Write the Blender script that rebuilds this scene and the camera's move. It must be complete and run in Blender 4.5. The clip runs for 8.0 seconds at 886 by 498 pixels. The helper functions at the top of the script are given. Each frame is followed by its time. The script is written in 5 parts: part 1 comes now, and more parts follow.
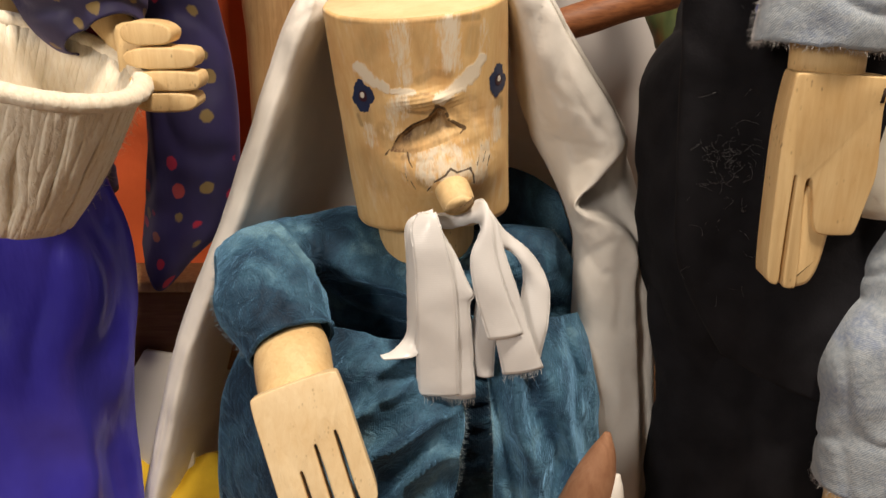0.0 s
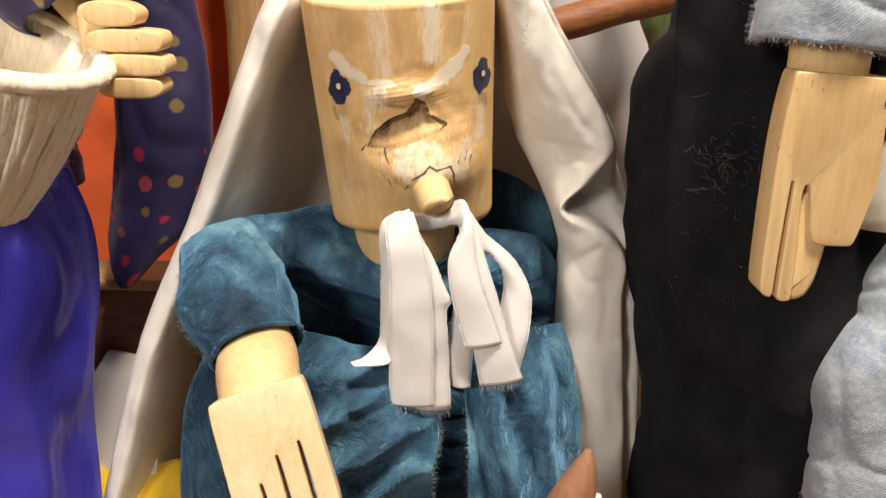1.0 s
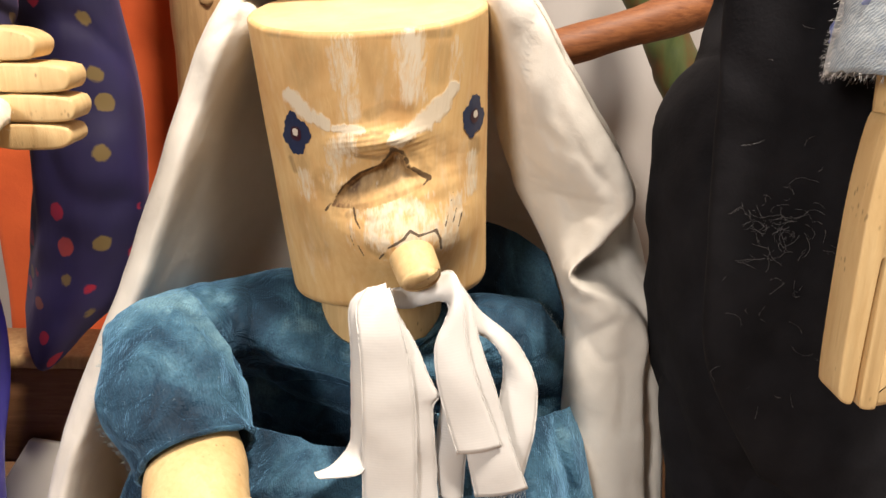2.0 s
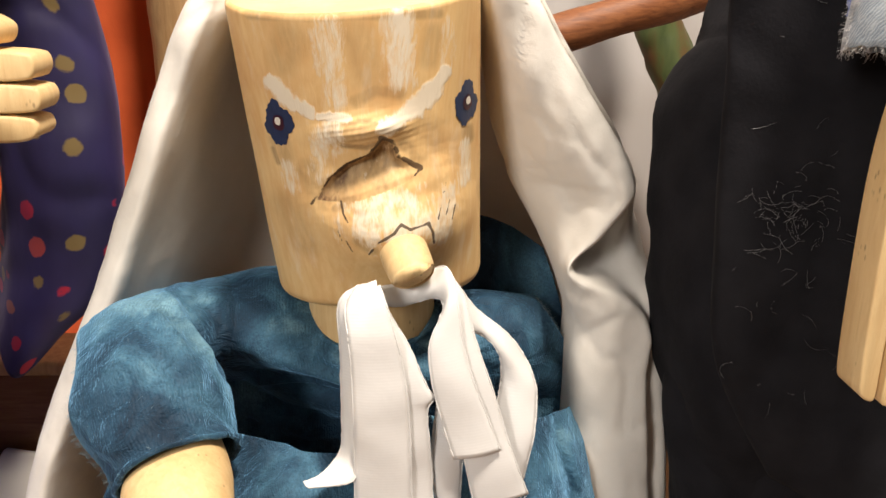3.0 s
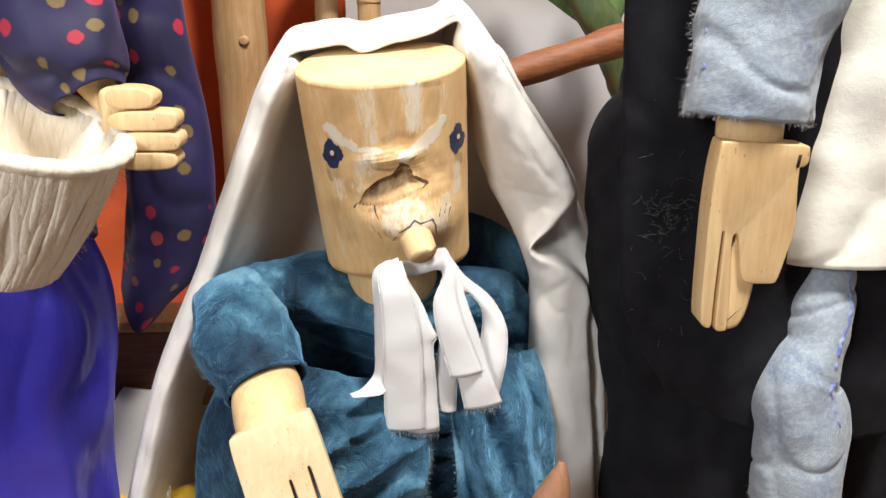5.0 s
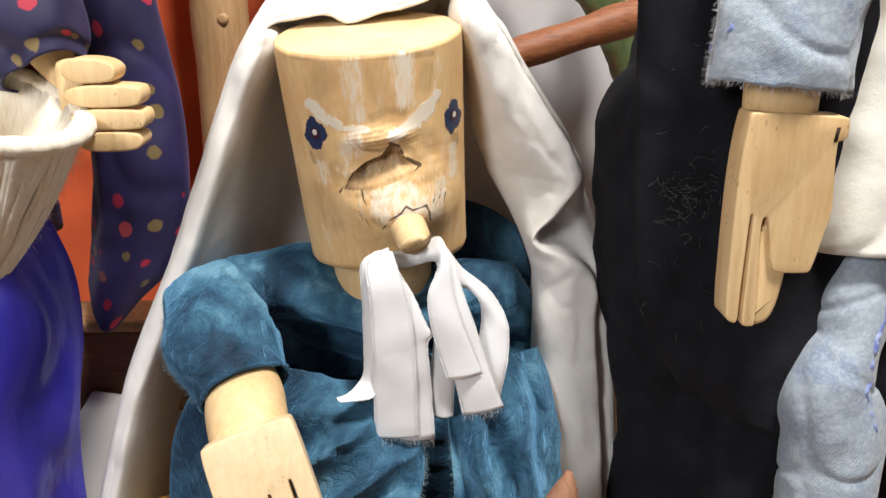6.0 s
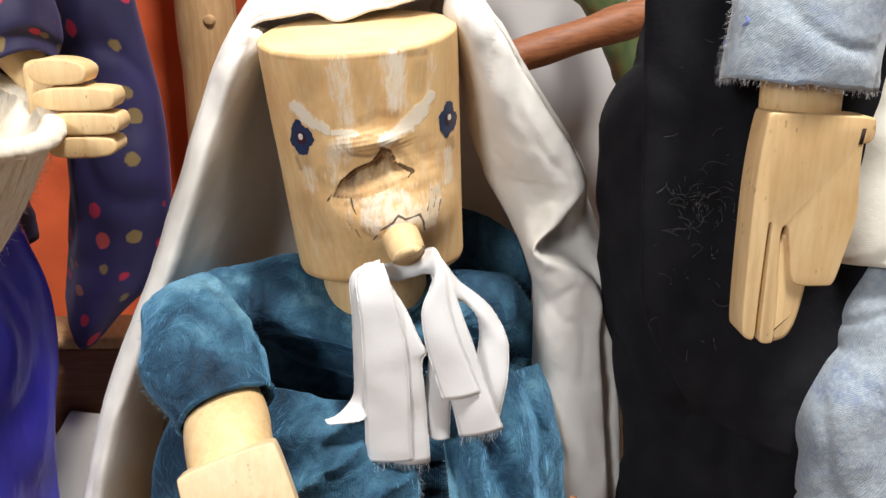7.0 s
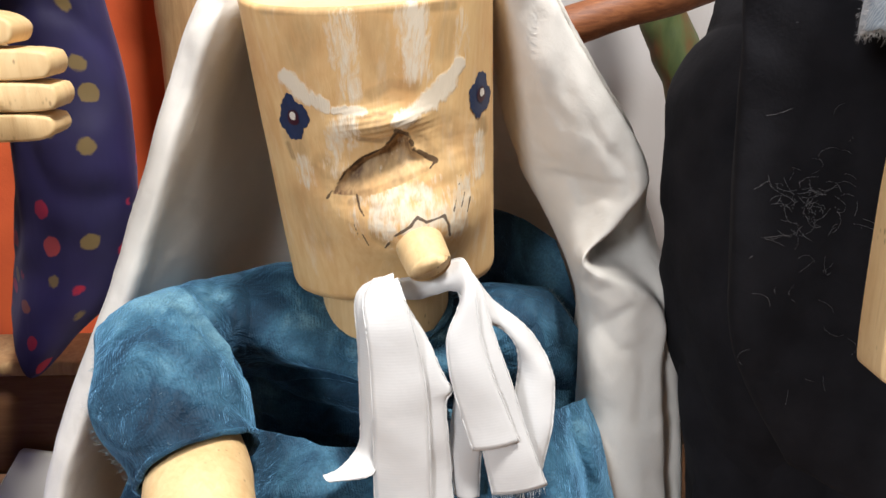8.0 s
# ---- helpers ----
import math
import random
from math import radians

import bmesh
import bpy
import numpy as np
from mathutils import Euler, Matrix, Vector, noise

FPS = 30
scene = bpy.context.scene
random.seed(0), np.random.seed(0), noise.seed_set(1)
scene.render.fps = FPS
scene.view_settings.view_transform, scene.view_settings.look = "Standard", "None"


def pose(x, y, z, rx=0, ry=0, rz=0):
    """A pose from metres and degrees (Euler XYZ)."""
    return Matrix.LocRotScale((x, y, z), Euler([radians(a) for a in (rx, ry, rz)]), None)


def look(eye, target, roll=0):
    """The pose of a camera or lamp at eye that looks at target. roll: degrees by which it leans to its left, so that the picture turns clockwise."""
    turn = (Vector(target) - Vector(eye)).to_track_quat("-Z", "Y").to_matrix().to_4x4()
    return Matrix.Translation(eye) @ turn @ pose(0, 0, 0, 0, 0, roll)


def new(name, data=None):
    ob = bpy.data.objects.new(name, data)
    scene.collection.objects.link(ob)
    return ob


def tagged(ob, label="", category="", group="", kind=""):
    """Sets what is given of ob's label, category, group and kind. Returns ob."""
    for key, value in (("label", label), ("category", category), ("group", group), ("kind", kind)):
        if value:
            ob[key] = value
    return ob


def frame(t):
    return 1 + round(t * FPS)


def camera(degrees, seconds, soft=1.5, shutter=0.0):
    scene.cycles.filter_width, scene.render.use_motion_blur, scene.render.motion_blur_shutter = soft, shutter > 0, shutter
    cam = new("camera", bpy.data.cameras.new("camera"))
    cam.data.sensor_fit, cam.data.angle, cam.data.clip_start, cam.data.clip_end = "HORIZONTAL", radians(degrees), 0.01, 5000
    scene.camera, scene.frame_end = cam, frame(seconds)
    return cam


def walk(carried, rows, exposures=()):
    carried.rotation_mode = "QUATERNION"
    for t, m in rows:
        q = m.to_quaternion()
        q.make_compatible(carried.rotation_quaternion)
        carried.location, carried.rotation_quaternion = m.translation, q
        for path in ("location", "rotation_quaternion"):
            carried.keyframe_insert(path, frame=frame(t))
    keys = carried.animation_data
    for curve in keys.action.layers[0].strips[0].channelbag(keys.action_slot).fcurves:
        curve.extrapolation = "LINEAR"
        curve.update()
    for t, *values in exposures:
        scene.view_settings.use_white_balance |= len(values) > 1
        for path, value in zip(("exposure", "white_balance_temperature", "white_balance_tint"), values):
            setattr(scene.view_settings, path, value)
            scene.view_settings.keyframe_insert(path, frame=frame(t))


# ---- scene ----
cam = camera(56.4, 8.0)
METRES, EYE, TILT, LEAN, TURN = 0.52, 0.5, -20.0, 0.0, 0.0
ROWS = [
    (0.0, 0.0, 0.0, 0.0, -0.0, 0.0, 0.0),
    (0.5, 0.0114, 0.0072, -0.0105, -0.34, -0.11, -0.85),
    (1.0, 0.0177, 0.0512, -0.0074, -0.53, 0.66, -1.5),
    (1.5, 0.0193, 0.1351, 0.0185, -0.76, 1.42, -1.09),
    (1.7, 0.0153, 0.1752, 0.03, -1.1748, 1.83, -0.7871),
    (2.0, 0.017, 0.2298, 0.0536, -1.68, 1.88, -0.91),
    (2.2, 0.0183, 0.2646, 0.0496, -1.9542, 1.9818, -0.5219),
    (3.3, 0.0123, 0.2693, 0.0531, -2.5668, 1.2959, -0.0977),
    (3.5, 0.0143, 0.2322, 0.0432, -2.3, 0.97, -0.18),
    (3.7, 0.0159, 0.1885, 0.0342, -2.1095, 1.1925, 0.1782),
    (4.0, 0.0145, 0.0961, 0.0417, -2.44, 1.07, 0.16),
    (4.5, -0.0034, -0.0079, 0.041, -2.41, 1.25, 0.46),
    (5.0, 0.0015, -0.0778, 0.0376, -2.36, 1.07, 0.51),
    (5.2, 0.0029, -0.067, 0.0276, -2.4384, 1.019, 0.4919),
    (6.3, 0.0079, 0.0363, 0.0319, -2.767, 1.2289, 0.8541),
    (6.5, 0.0163, 0.0382, 0.0341, -2.42, 1.4, 1.04),
    (7.0, 0.0138, 0.0772, 0.0309, -2.7, 1.67, 0.99),
    (7.5, 0.0046, 0.1682, 0.0379, -2.74, 1.83, 0.89),
    (7.8, 0.0049, 0.2372, 0.038, -2.4159, 2.3211, 0.9606),
    (8.0, 0.001, 0.2692, 0.0461, -2.38, 1.67, 0.8),
]
walk(cam, [(t, pose(0, 0, EYE, TILT, LEAN, TURN) @ pose(METRES * x, METRES * y, METRES * z, 90 + pitch, roll, yaw)) for t, x, y, z, yaw, pitch, roll in ROWS],
     exposures=[(0.0, -0.82, 7200, 14), (0.5, -0.54, 7000, 13), (1.0, -0.33, 6900, 13), (2.0, -0.25, 6950, 13), (3.5, -0.22, 6650, 11),
                (4.5, -0.20, 6250, 10), (5.0, -0.23, 5980, 10), (6.5, -0.33, 5900, 10), (7.5, -0.33, 5960, 10), (8.0, -0.30, 5900, 10)])




# ---- world and lamps ----
world = bpy.data.worlds.new("world")
scene.world = world
world.use_nodes = True
world.node_tree.nodes["Background"].inputs[0].default_value = (0.9, 0.95, 1.0, 1)
world.node_tree.nodes["Background"].inputs[1].default_value = 0.2


def area_lamp(name, eye, target, size, watts, colour):
    data = bpy.data.lights.new(name, "AREA")
    data.shape, data.size, data.energy, data.color = "DISK", size, watts, colour
    ob = new(name, data)
    ob.matrix_world = look(eye, target)
    return ob


area_lamp("spot_light", (0.28, 0.04, 1.72), (0.03, 0.5, 0.35), 0.26, 47, (1.0, 0.90, 0.77))
# added fill from front left, to lift the basket and skirt; no known source
area_lamp("fill_light", (-0.80, -0.85, 1.00), (-0.26, 0.45, 0.30), 0.4, 18, (1.0, 0.95, 0.88))


# ---- materials ----
class Nodes:
    """A small builder of one node material."""

    def __init__(self, name, rough=0.6, metal=0.0):
        self.m = bpy.data.materials.new(name)
        self.m.use_nodes = True
        self.t = self.m.node_tree
        self.b = self.t.nodes["Principled BSDF"]
        self.b.inputs["Roughness"].default_value = rough
        self.b.inputs["Metallic"].default_value = metal
        self.co = self.t.nodes.new("ShaderNodeTexCoord").outputs["Object"]

    def put(self, socket, value):
        if hasattr(value, "is_output"):
            self.t.links.new(value, socket)
        else:
            socket.default_value = (*value, 1) if isinstance(value, tuple) and len(value) == 3 and len(socket.default_value) == 4 else value

    def scaled(self, sx, sy, sz, rot=(0, 0, 0)):
        n = self.t.nodes.new("ShaderNodeMapping")
        n.inputs["Scale"].default_value = (sx, sy, sz)
        n.inputs["Rotation"].default_value = rot
        self.put(n.inputs[0], self.co)
        return n.outputs[0]

    def uv(self, sx, sy, rot=0.0):
        c = self.t.nodes.new("ShaderNodeUVMap")
        n = self.t.nodes.new("ShaderNodeMapping")
        n.inputs["Scale"].default_value = (sx, sy, 1)
        n.inputs["Rotation"].default_value = (0, 0, rot)
        self.put(n.inputs[0], c.outputs[0])
        return n.outputs[0]

    def noise(self, co, scale, detail=4.0, rough=0.55, distort=0.0):
        n = self.t.nodes.new("ShaderNodeTexNoise")
        self.put(n.inputs["Vector"], co)
        n.inputs["Scale"].default_value, n.inputs["Detail"].default_value = scale, detail
        n.inputs["Roughness"].default_value, n.inputs["Distortion"].default_value = rough, distort
        return n.outputs[0]

    def wave(self, co, scale, distort=0.0, detail=1.0, axis="X", kind="BANDS"):
        n = self.t.nodes.new("ShaderNodeTexWave")
        n.wave_type = kind
        if kind == "BANDS":
            n.bands_direction = axis
        self.put(n.inputs["Vector"], co)
        n.inputs["Scale"].default_value, n.inputs["Distortion"].default_value, n.inputs["Detail"].default_value = scale, distort, detail
        return n.outputs["Fac"]

    def voronoi(self, co, scale, rnd=1.0):
        n = self.t.nodes.new("ShaderNodeTexVoronoi")
        self.put(n.inputs["Vector"], co)
        n.inputs["Scale"].default_value, n.inputs["Randomness"].default_value = scale, rnd
        return n.outputs["Distance"], n.outputs["Color"]

    def ramp(self, fac, *stops):
        n = self.t.nodes.new("ShaderNodeValToRGB")
        self.put(n.inputs[0], fac)
        e = n.color_ramp.elements
        while len(e) < len(stops):
            e.new(0.5)
        for k, (p, c) in enumerate(stops):
            e[k].position = p
            e[k].color = (*c, 1) if isinstance(c, tuple) else (c, c, c, 1)
        return n.outputs[0]

    def mix(self, fac, a, b, how="MIX"):
        n = self.t.nodes.new("ShaderNodeMix")
        n.data_type, n.blend_type = "RGBA", how
        self.put(n.inputs[0], fac)
        self.put(n.inputs[6], a)
        self.put(n.inputs[7], b)
        return n.outputs[2]

    def math(self, op, a, b=0.0):
        n = self.t.nodes.new("ShaderNodeMath")
        n.operation = op
        self.put(n.inputs[0], a)
        self.put(n.inputs[1], b)
        return n.outputs[0]

    def bump(self, height, strength, distance):
        n = self.t.nodes.new("ShaderNodeBump")
        n.inputs["Strength"].default_value, n.inputs["Distance"].default_value = strength, distance
        self.put(n.inputs["Height"], height)
        if self.b.inputs["Normal"].is_linked:
            self.t.links.new(self.b.inputs["Normal"].links[0].from_socket, n.inputs["Normal"])
        self.put(self.b.inputs["Normal"], n.outputs[0])
        return self

    def colour(self, c):
        self.put(self.b.inputs["Base Color"], c)
        return self

    def set(self, name, v):
        self.put(self.b.inputs[name], v)
        return self


def wood(name, light, dark, grain=(60, 60, 6), rough=0.55, pits=0.0, stain=(0.75, 0.6, 0.4)):
    n = Nodes(name, rough)
    g = n.noise(n.scaled(*grain), 4.0, 6, 0.65, 0.6)
    big = n.noise(n.co, 22.0, 3)
    c = n.ramp(g, (0.3, dark), (0.68, light))
    c = n.mix(n.ramp(big, (0.4, 0.0), (0.75, 0.5)), c, stain, "MULTIPLY")
    if pits:
        d, _ = n.voronoi(n.scaled(1, 1, 0.45), 430, 1.0)
        patch = n.ramp(n.noise(n.co, 70, 3), (0.55, 0.0), (0.64, 1.0))
        p = n.math("MULTIPLY", n.ramp(d, (0.12, 1.0), (0.3, 0.0)), patch)
        c = n.mix(n.math("MULTIPLY", p, pits), c, (0.18, 0.09, 0.04))
    n.colour(c).bump(g, 0.35, 0.0012).bump(n.noise(n.co, 160, 3), 0.15, 0.0006)
    return n.m


def cloth(name, colour, colour2, rough=0.85, weave=1500, sheen=0.3, patch=30):
    n = Nodes(name, rough)
    big = n.noise(n.co, patch, 4)
    fine = n.noise(n.co, weave, 2)
    n.colour(n.mix(n.ramp(big, (0.35, 0.0), (0.7, 1.0)), colour, colour2))
    n.set("Sheen Weight", sheen)
    n.bump(fine, 0.25, 0.0006).bump(n.noise(n.co, 70, 4), 0.25, 0.003)
    return n.m


LINDEN = wood("linden_wood", (0.80, 0.60, 0.325), (0.69, 0.475, 0.235), pits=0.6)
PALE = wood("pale_linden", (0.84, 0.68, 0.44), (0.76, 0.58, 0.34), pits=0.35)
POLE = wood("peeled_pole", (0.55, 0.36, 0.18), (0.38, 0.22, 0.10))
BROWN = wood("stained_wood", (0.34, 0.13, 0.05), (0.16, 0.05, 0.02), grain=(14, 70, 70))
SHOE = wood("dusty_brown_wood", (0.36, 0.19, 0.11), (0.26, 0.12, 0.065), grain=(40, 40, 12), rough=0.75)
BENCH = wood("bench_wood", (0.30, 0.15, 0.07), (0.18, 0.08, 0.035), grain=(6, 60, 60))
DARKLINE = Nodes("charred_crack", 0.9).colour((0.03, 0.015, 0.008)).m
COTTON = cloth("white_cotton", (0.80, 0.78, 0.74), (0.72, 0.70, 0.66), 0.9, 1800, 0.1, 25)
SHIRT = cloth("cream_linen", (0.80, 0.79, 0.72), (0.74, 0.72, 0.64), 0.9, 1200, 0.1, 25)
ORANGE = cloth("orange_cloth", (0.60, 0.10, 0.02), (0.48, 0.07, 0.015), 0.85, 900, 0.1, 12)
YELLOW = cloth("yellow_cloth", (0.75, 0.50, 0.03), (0.62, 0.38, 0.02), 0.85, 900, 0.1, 40)
BLACK = cloth("black_wool", (0.0095, 0.0095, 0.0120), (0.0165, 0.0165, 0.0205), 0.97, 700, 0.008, 40)
BLACK.node_tree.nodes["Principled BSDF"].inputs["Specular IOR Level"].default_value = 0.12
CARD = Nodes("white_card", 0.6).colour((0.72, 0.70, 0.66)).m
FRINGE = Nodes("frayed_teal_thread", 0.9).colour((0.30, 0.42, 0.50)).m
SEAM = cloth("indigo_seam", (0.12, 0.16, 0.42), (0.35, 0.42, 0.62), 0.85, 900, 0.1, 180)
LINT = Nodes("white_lint", 0.9).colour((0.50, 0.50, 0.52)).m


def make_head_wood():
    """Log wood; the point attribute holds brushed white, brown wear with the hole's painted shade, and burnt lines."""
    n = Nodes("painted_log", 0.64)
    at = n.t.nodes.new("ShaderNodeAttribute")
    at.attribute_name = "brush_and_shade"
    sep = n.t.nodes.new("ShaderNodeSeparateColor")
    n.put(sep.inputs[0], at.outputs["Color"])
    white, brown, burnt = sep.outputs
    g = n.noise(n.scaled(75, 75, 8), 3.0, 6, 0.65, 0.5)
    bristle = n.noise(n.scaled(330, 330, 60), 1.0, 4, 0.6, 0.8)
    c = n.ramp(g, (0.28, (0.74, 0.47, 0.20)), (0.72, (0.84, 0.60, 0.30)))
    worn = n.ramp(n.noise(n.scaled(24, 24, 12), 2.0, 4), (0.46, 0.0), (0.70, 0.6))
    c = n.mix(worn, c, (0.64, 0.33, 0.12))
    wash = n.ramp(n.noise(n.scaled(60, 60, 13), 1.7, 5, 0.65), (0.55, 0.0), (0.72, 0.5))
    c = n.mix(wash, c, (0.84, 0.72, 0.53))
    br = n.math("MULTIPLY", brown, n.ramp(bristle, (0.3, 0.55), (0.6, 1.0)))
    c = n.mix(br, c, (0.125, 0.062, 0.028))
    hair = n.noise(n.scaled(900, 900, 140), 1.0, 3, 0.6, 0.6)
    wh = n.ramp(n.math("SUBTRACT", n.math("SUBTRACT", n.math("MULTIPLY", white, 1.75), n.math("MULTIPLY", n.ramp(bristle, (0.36, 0.0), (0.64, 1.0)), 0.60)), n.math("MULTIPLY", n.ramp(hair, (0.36, 0.0), (0.64, 1.0)), 0.3)), (0.05, 0.0), (0.75, 0.95))
    c = n.mix(wh, c, (0.83, 0.75, 0.61))
    bu = n.ramp(n.math("SUBTRACT", burnt, n.math("MULTIPLY", bristle, 0.35)), (0.18, 0.0), (0.4, 1.0))
    c = n.mix(n.math("MULTIPLY", bu, 0.88), c, (0.045, 0.022, 0.012))
    n.colour(c).bump(g, 0.25, 0.0008).bump(bristle, 0.25, 0.0007)
    n.bump(wh, 0.35, 0.0005)
    return n.m


def paint(name, colour, streak=0.25):
    n = Nodes(name, 0.45)
    g = n.noise(n.scaled(90, 90, 60), 3.0, 4)
    n.colour(n.mix(n.ramp(g, (0.35, 0.0), (0.75, streak)), colour, tuple(0.55 * v for v in colour))).bump(g, 0.4, 0.0006)
    return n.m


HEAD = make_head_wood()
WHITE_PAINT = paint("white_paint", (0.80, 0.76, 0.68))
NAVY_PAINT = paint("navy_paint", (0.018, 0.035, 0.10), 0.6)
RED_PAINT = paint("maroon_paint", (0.05, 0.008, 0.02))
DISC = wood("sawn_end_grain", (0.84, 0.66, 0.40), (0.78, 0.58, 0.33), grain=(30, 30, 30))


def make_velvet():
    """Crushed velvet: the nap lies one way or the other in patches, with fine cord ribs."""
    n = Nodes("teal_velvet", 0.62)
    nap = n.math("ADD", n.math("MULTIPLY", n.noise(n.scaled(1, 1, 0.6, (0, 0.5, 0)), 38, 4, 0.55, 0.6), 0.45), n.math("MULTIPLY", n.noise(n.co, 13, 2, 0.5, 0.3), 0.55))
    c = n.ramp(nap, (0.38, (0.007, 0.024, 0.050)), (0.47, (0.021, 0.070, 0.130)), (0.54, (0.060, 0.170, 0.272)), (0.62, (0.175, 0.360, 0.480)))
    fine = n.noise(n.co, 900, 3, 0.6)
    c = n.mix(n.ramp(fine, (0.35, 0.4), (0.65, 0.0)), c, (0.008, 0.022, 0.045))
    n.colour(c).set("Sheen Weight", 0.8).set("Sheen Roughness", 0.38).set("Sheen Tint", (0.26, 0.58, 0.95, 1.0)).set("Specular IOR Level", 0.25)
    n.bump(fine, 0.4, 0.0007).bump(n.wave(n.uv(1, 1), 210, 2.5, 2.0), 0.28, 0.0006).bump(n.noise(n.co, 85, 5, 0.62, 0.8), 1.0, 0.0042)
    return n.m


def make_satin_ribbon():
    n = Nodes("white_satin_ribbon", 0.30)
    r = n.wave(n.uv(1, 1), 215, 0.15, 1.0, "Y")
    n.colour((0.77, 0.775, 0.785)).set("Sheen Weight", 0.1)
    n.bump(r, 0.07, 0.0003).bump(n.noise(n.co, 60, 3), 0.15, 0.003)
    return n.m


def make_blue_satin():
    n = Nodes("royal_blue_satin", 0.27)
    big = n.noise(n.co, 14, 3)
    n.colour(n.mix(n.ramp(big, (0.35, 0.0), (0.7, 1.0)), (0.036, 0.030, 0.37), (0.066, 0.058, 0.54)))
    n.set("Sheen Weight", 0.12).set("Sheen Tint", (0.5, 0.5, 1.0)).set("Specular Tint", (0.6, 0.6, 1.0)).bump(n.noise(n.co, 900, 2), 0.12, 0.0004).bump(n.noise(n.scaled(1, 1, 0.3), 30, 4), 0.5, 0.006)
    return n.m


def make_dotted():
    n = Nodes("dotted_navy_satin", 0.62)
    d, col = n.voronoi(n.uv(1, 1), 50, 0.55)
    wob = n.math("ADD", d, n.math("MULTIPLY", n.noise(n.uv(1, 1), 260, 2), 0.12))
    dot = n.ramp(wob, (0.32, 1.0), (0.36, 0.0))
    pick = n.t.nodes.new("ShaderNodeSeparateColor")
    n.put(pick.inputs[0], col)
    gold = n.ramp(pick.outputs[0], (0.60, 0.0), (0.61, 1.0))
    dotc = n.mix(gold, (0.36, 0.012, 0.040), (0.17, 0.12, 0.045))
    base = n.mix(n.ramp(n.noise(n.co, 18, 3), (0.4, 0.0), (0.7, 1.0)), (0.008, 0.0065, 0.045), (0.017, 0.013, 0.082))
    n.colour(n.mix(dot, base, dotc)).set("Sheen Weight", 0.1).set("Sheen Tint", (0.6, 0.5, 1.0))
    n.bump(n.noise(n.scaled(1, 1, 0.4), 45, 3), 0.3, 0.003)
    return n.m


def make_denim():
    n = Nodes("pale_denim", 0.8)
    tw = n.wave(n.uv(1, 1, 0.7), 310, 7.0, 4.0)
    fade = n.noise(n.co, 26, 4, 0.6, 0.6)
    c = n.mix(n.ramp(tw, (0.25, 0.0), (0.75, 1.0)), (0.235, 0.29, 0.36), (0.34, 0.40, 0.46))
    c = n.mix(n.ramp(fade, (0.52, 0.0), (0.70, 0.65)), c, (0.17, 0.235, 0.40))
    c = n.mix(n.ramp(n.noise(n.scaled(1, 1, 1), 330, 4, 0.7), (0.42, 0.0), (0.66, 0.55)), c, (0.48, 0.53, 0.575))
    n.colour(c).set("Sheen Weight", 0.2).bump(tw, 0.25, 0.0005).bump(n.noise(n.co, 120, 5), 0.45, 0.0025)
    return n.m


def make_yarn():
    n = Nodes("cream_yarn", 0.9)
    f = n.noise(n.scaled(1, 1, 0.22), 420, 4)
    n.colour(n.ramp(f, (0.3, (0.82, 0.73, 0.58)), (0.7, (0.93, 0.88, 0.76)))).set("Sheen Weight", 0.4)
    n.bump(f, 0.5, 0.002)
    return n.m


def make_stem():
    n = Nodes("green_brown_stem", 0.5)
    f = n.noise(n.scaled(30, 30, 10), 1.5, 4)
    n.colour(n.ramp(f, (0.3, (0.035, 0.06, 0.02)), (0.5, (0.085, 0.115, 0.04)), (0.7, (0.14, 0.055, 0.02))))
    n.bump(f, 0.4, 0.003)
    return n.m


def make_leaf():
    n = Nodes("green_leaf", 0.45)
    f = n.noise(n.scaled(40, 10, 10), 2.0, 4)
    n.colour(n.ramp(f, (0.3, (0.07, 0.14, 0.04)), (0.7, (0.17, 0.27, 0.09))))
    return n.m


def plaster(name, colour):
    n = Nodes(name, 0.85)
    f = n.noise(n.co, 3.0, 4)
    n.colour(n.mix(n.ramp(f, (0.35, 0.0), (0.7, 1.0)), colour, tuple(0.93 * v for v in colour)))
    n.bump(n.noise(n.co, 180, 3), 0.15, 0.001)
    return n.m


VELVET, RIBBON, SATIN, DOTTED = make_velvet(), make_satin_ribbon(), make_blue_satin(), make_dotted()
DENIM, YARN, STEM, LEAF = make_denim(), make_yarn(), make_stem(), make_leaf()
WALL, CEIL = plaster("grey_white_plaster", (0.52, 0.505, 0.505)), plaster("ceiling_paint", (0.8, 0.8, 0.78))
FLOORMAT = wood("floor_wood", (0.36, 0.22, 0.12), (0.24, 0.14, 0.07), grain=(4, 40, 40))
TABLE = wood("table_wood", (0.36, 0.20, 0.10), (0.22, 0.11, 0.05), grain=(5, 50, 50))


# ---- mesh helpers ----
def V(*a):
    return Vector(a)


def spline(pts, n):
    """n + 1 points along a Catmull-Rom curve through pts (tuples of any length)."""
    p = [np.array(q, float) for q in pts]
    p = [2 * p[0] - p[1]] + p + [2 * p[-1] - p[-2]]
    out = []
    for k in range(n + 1):
        f = k / n * (len(p) - 3)
        i = min(int(f), len(p) - 4)
        t = f - i
        a, b, c, d = p[i:i + 4]
        out.append(0.5 * (2 * b + (c - a) * t + (2 * a - 5 * b + 4 * c - d) * t * t + (3 * b - a - 3 * c + d) * t ** 3))
    return out


def fbm(p, scale, seed=0.0):
    q = Vector(p) * scale + Vector((seed, seed * 1.7, -seed))
    return noise.fractal(q, 0.8, 2.1, 3)


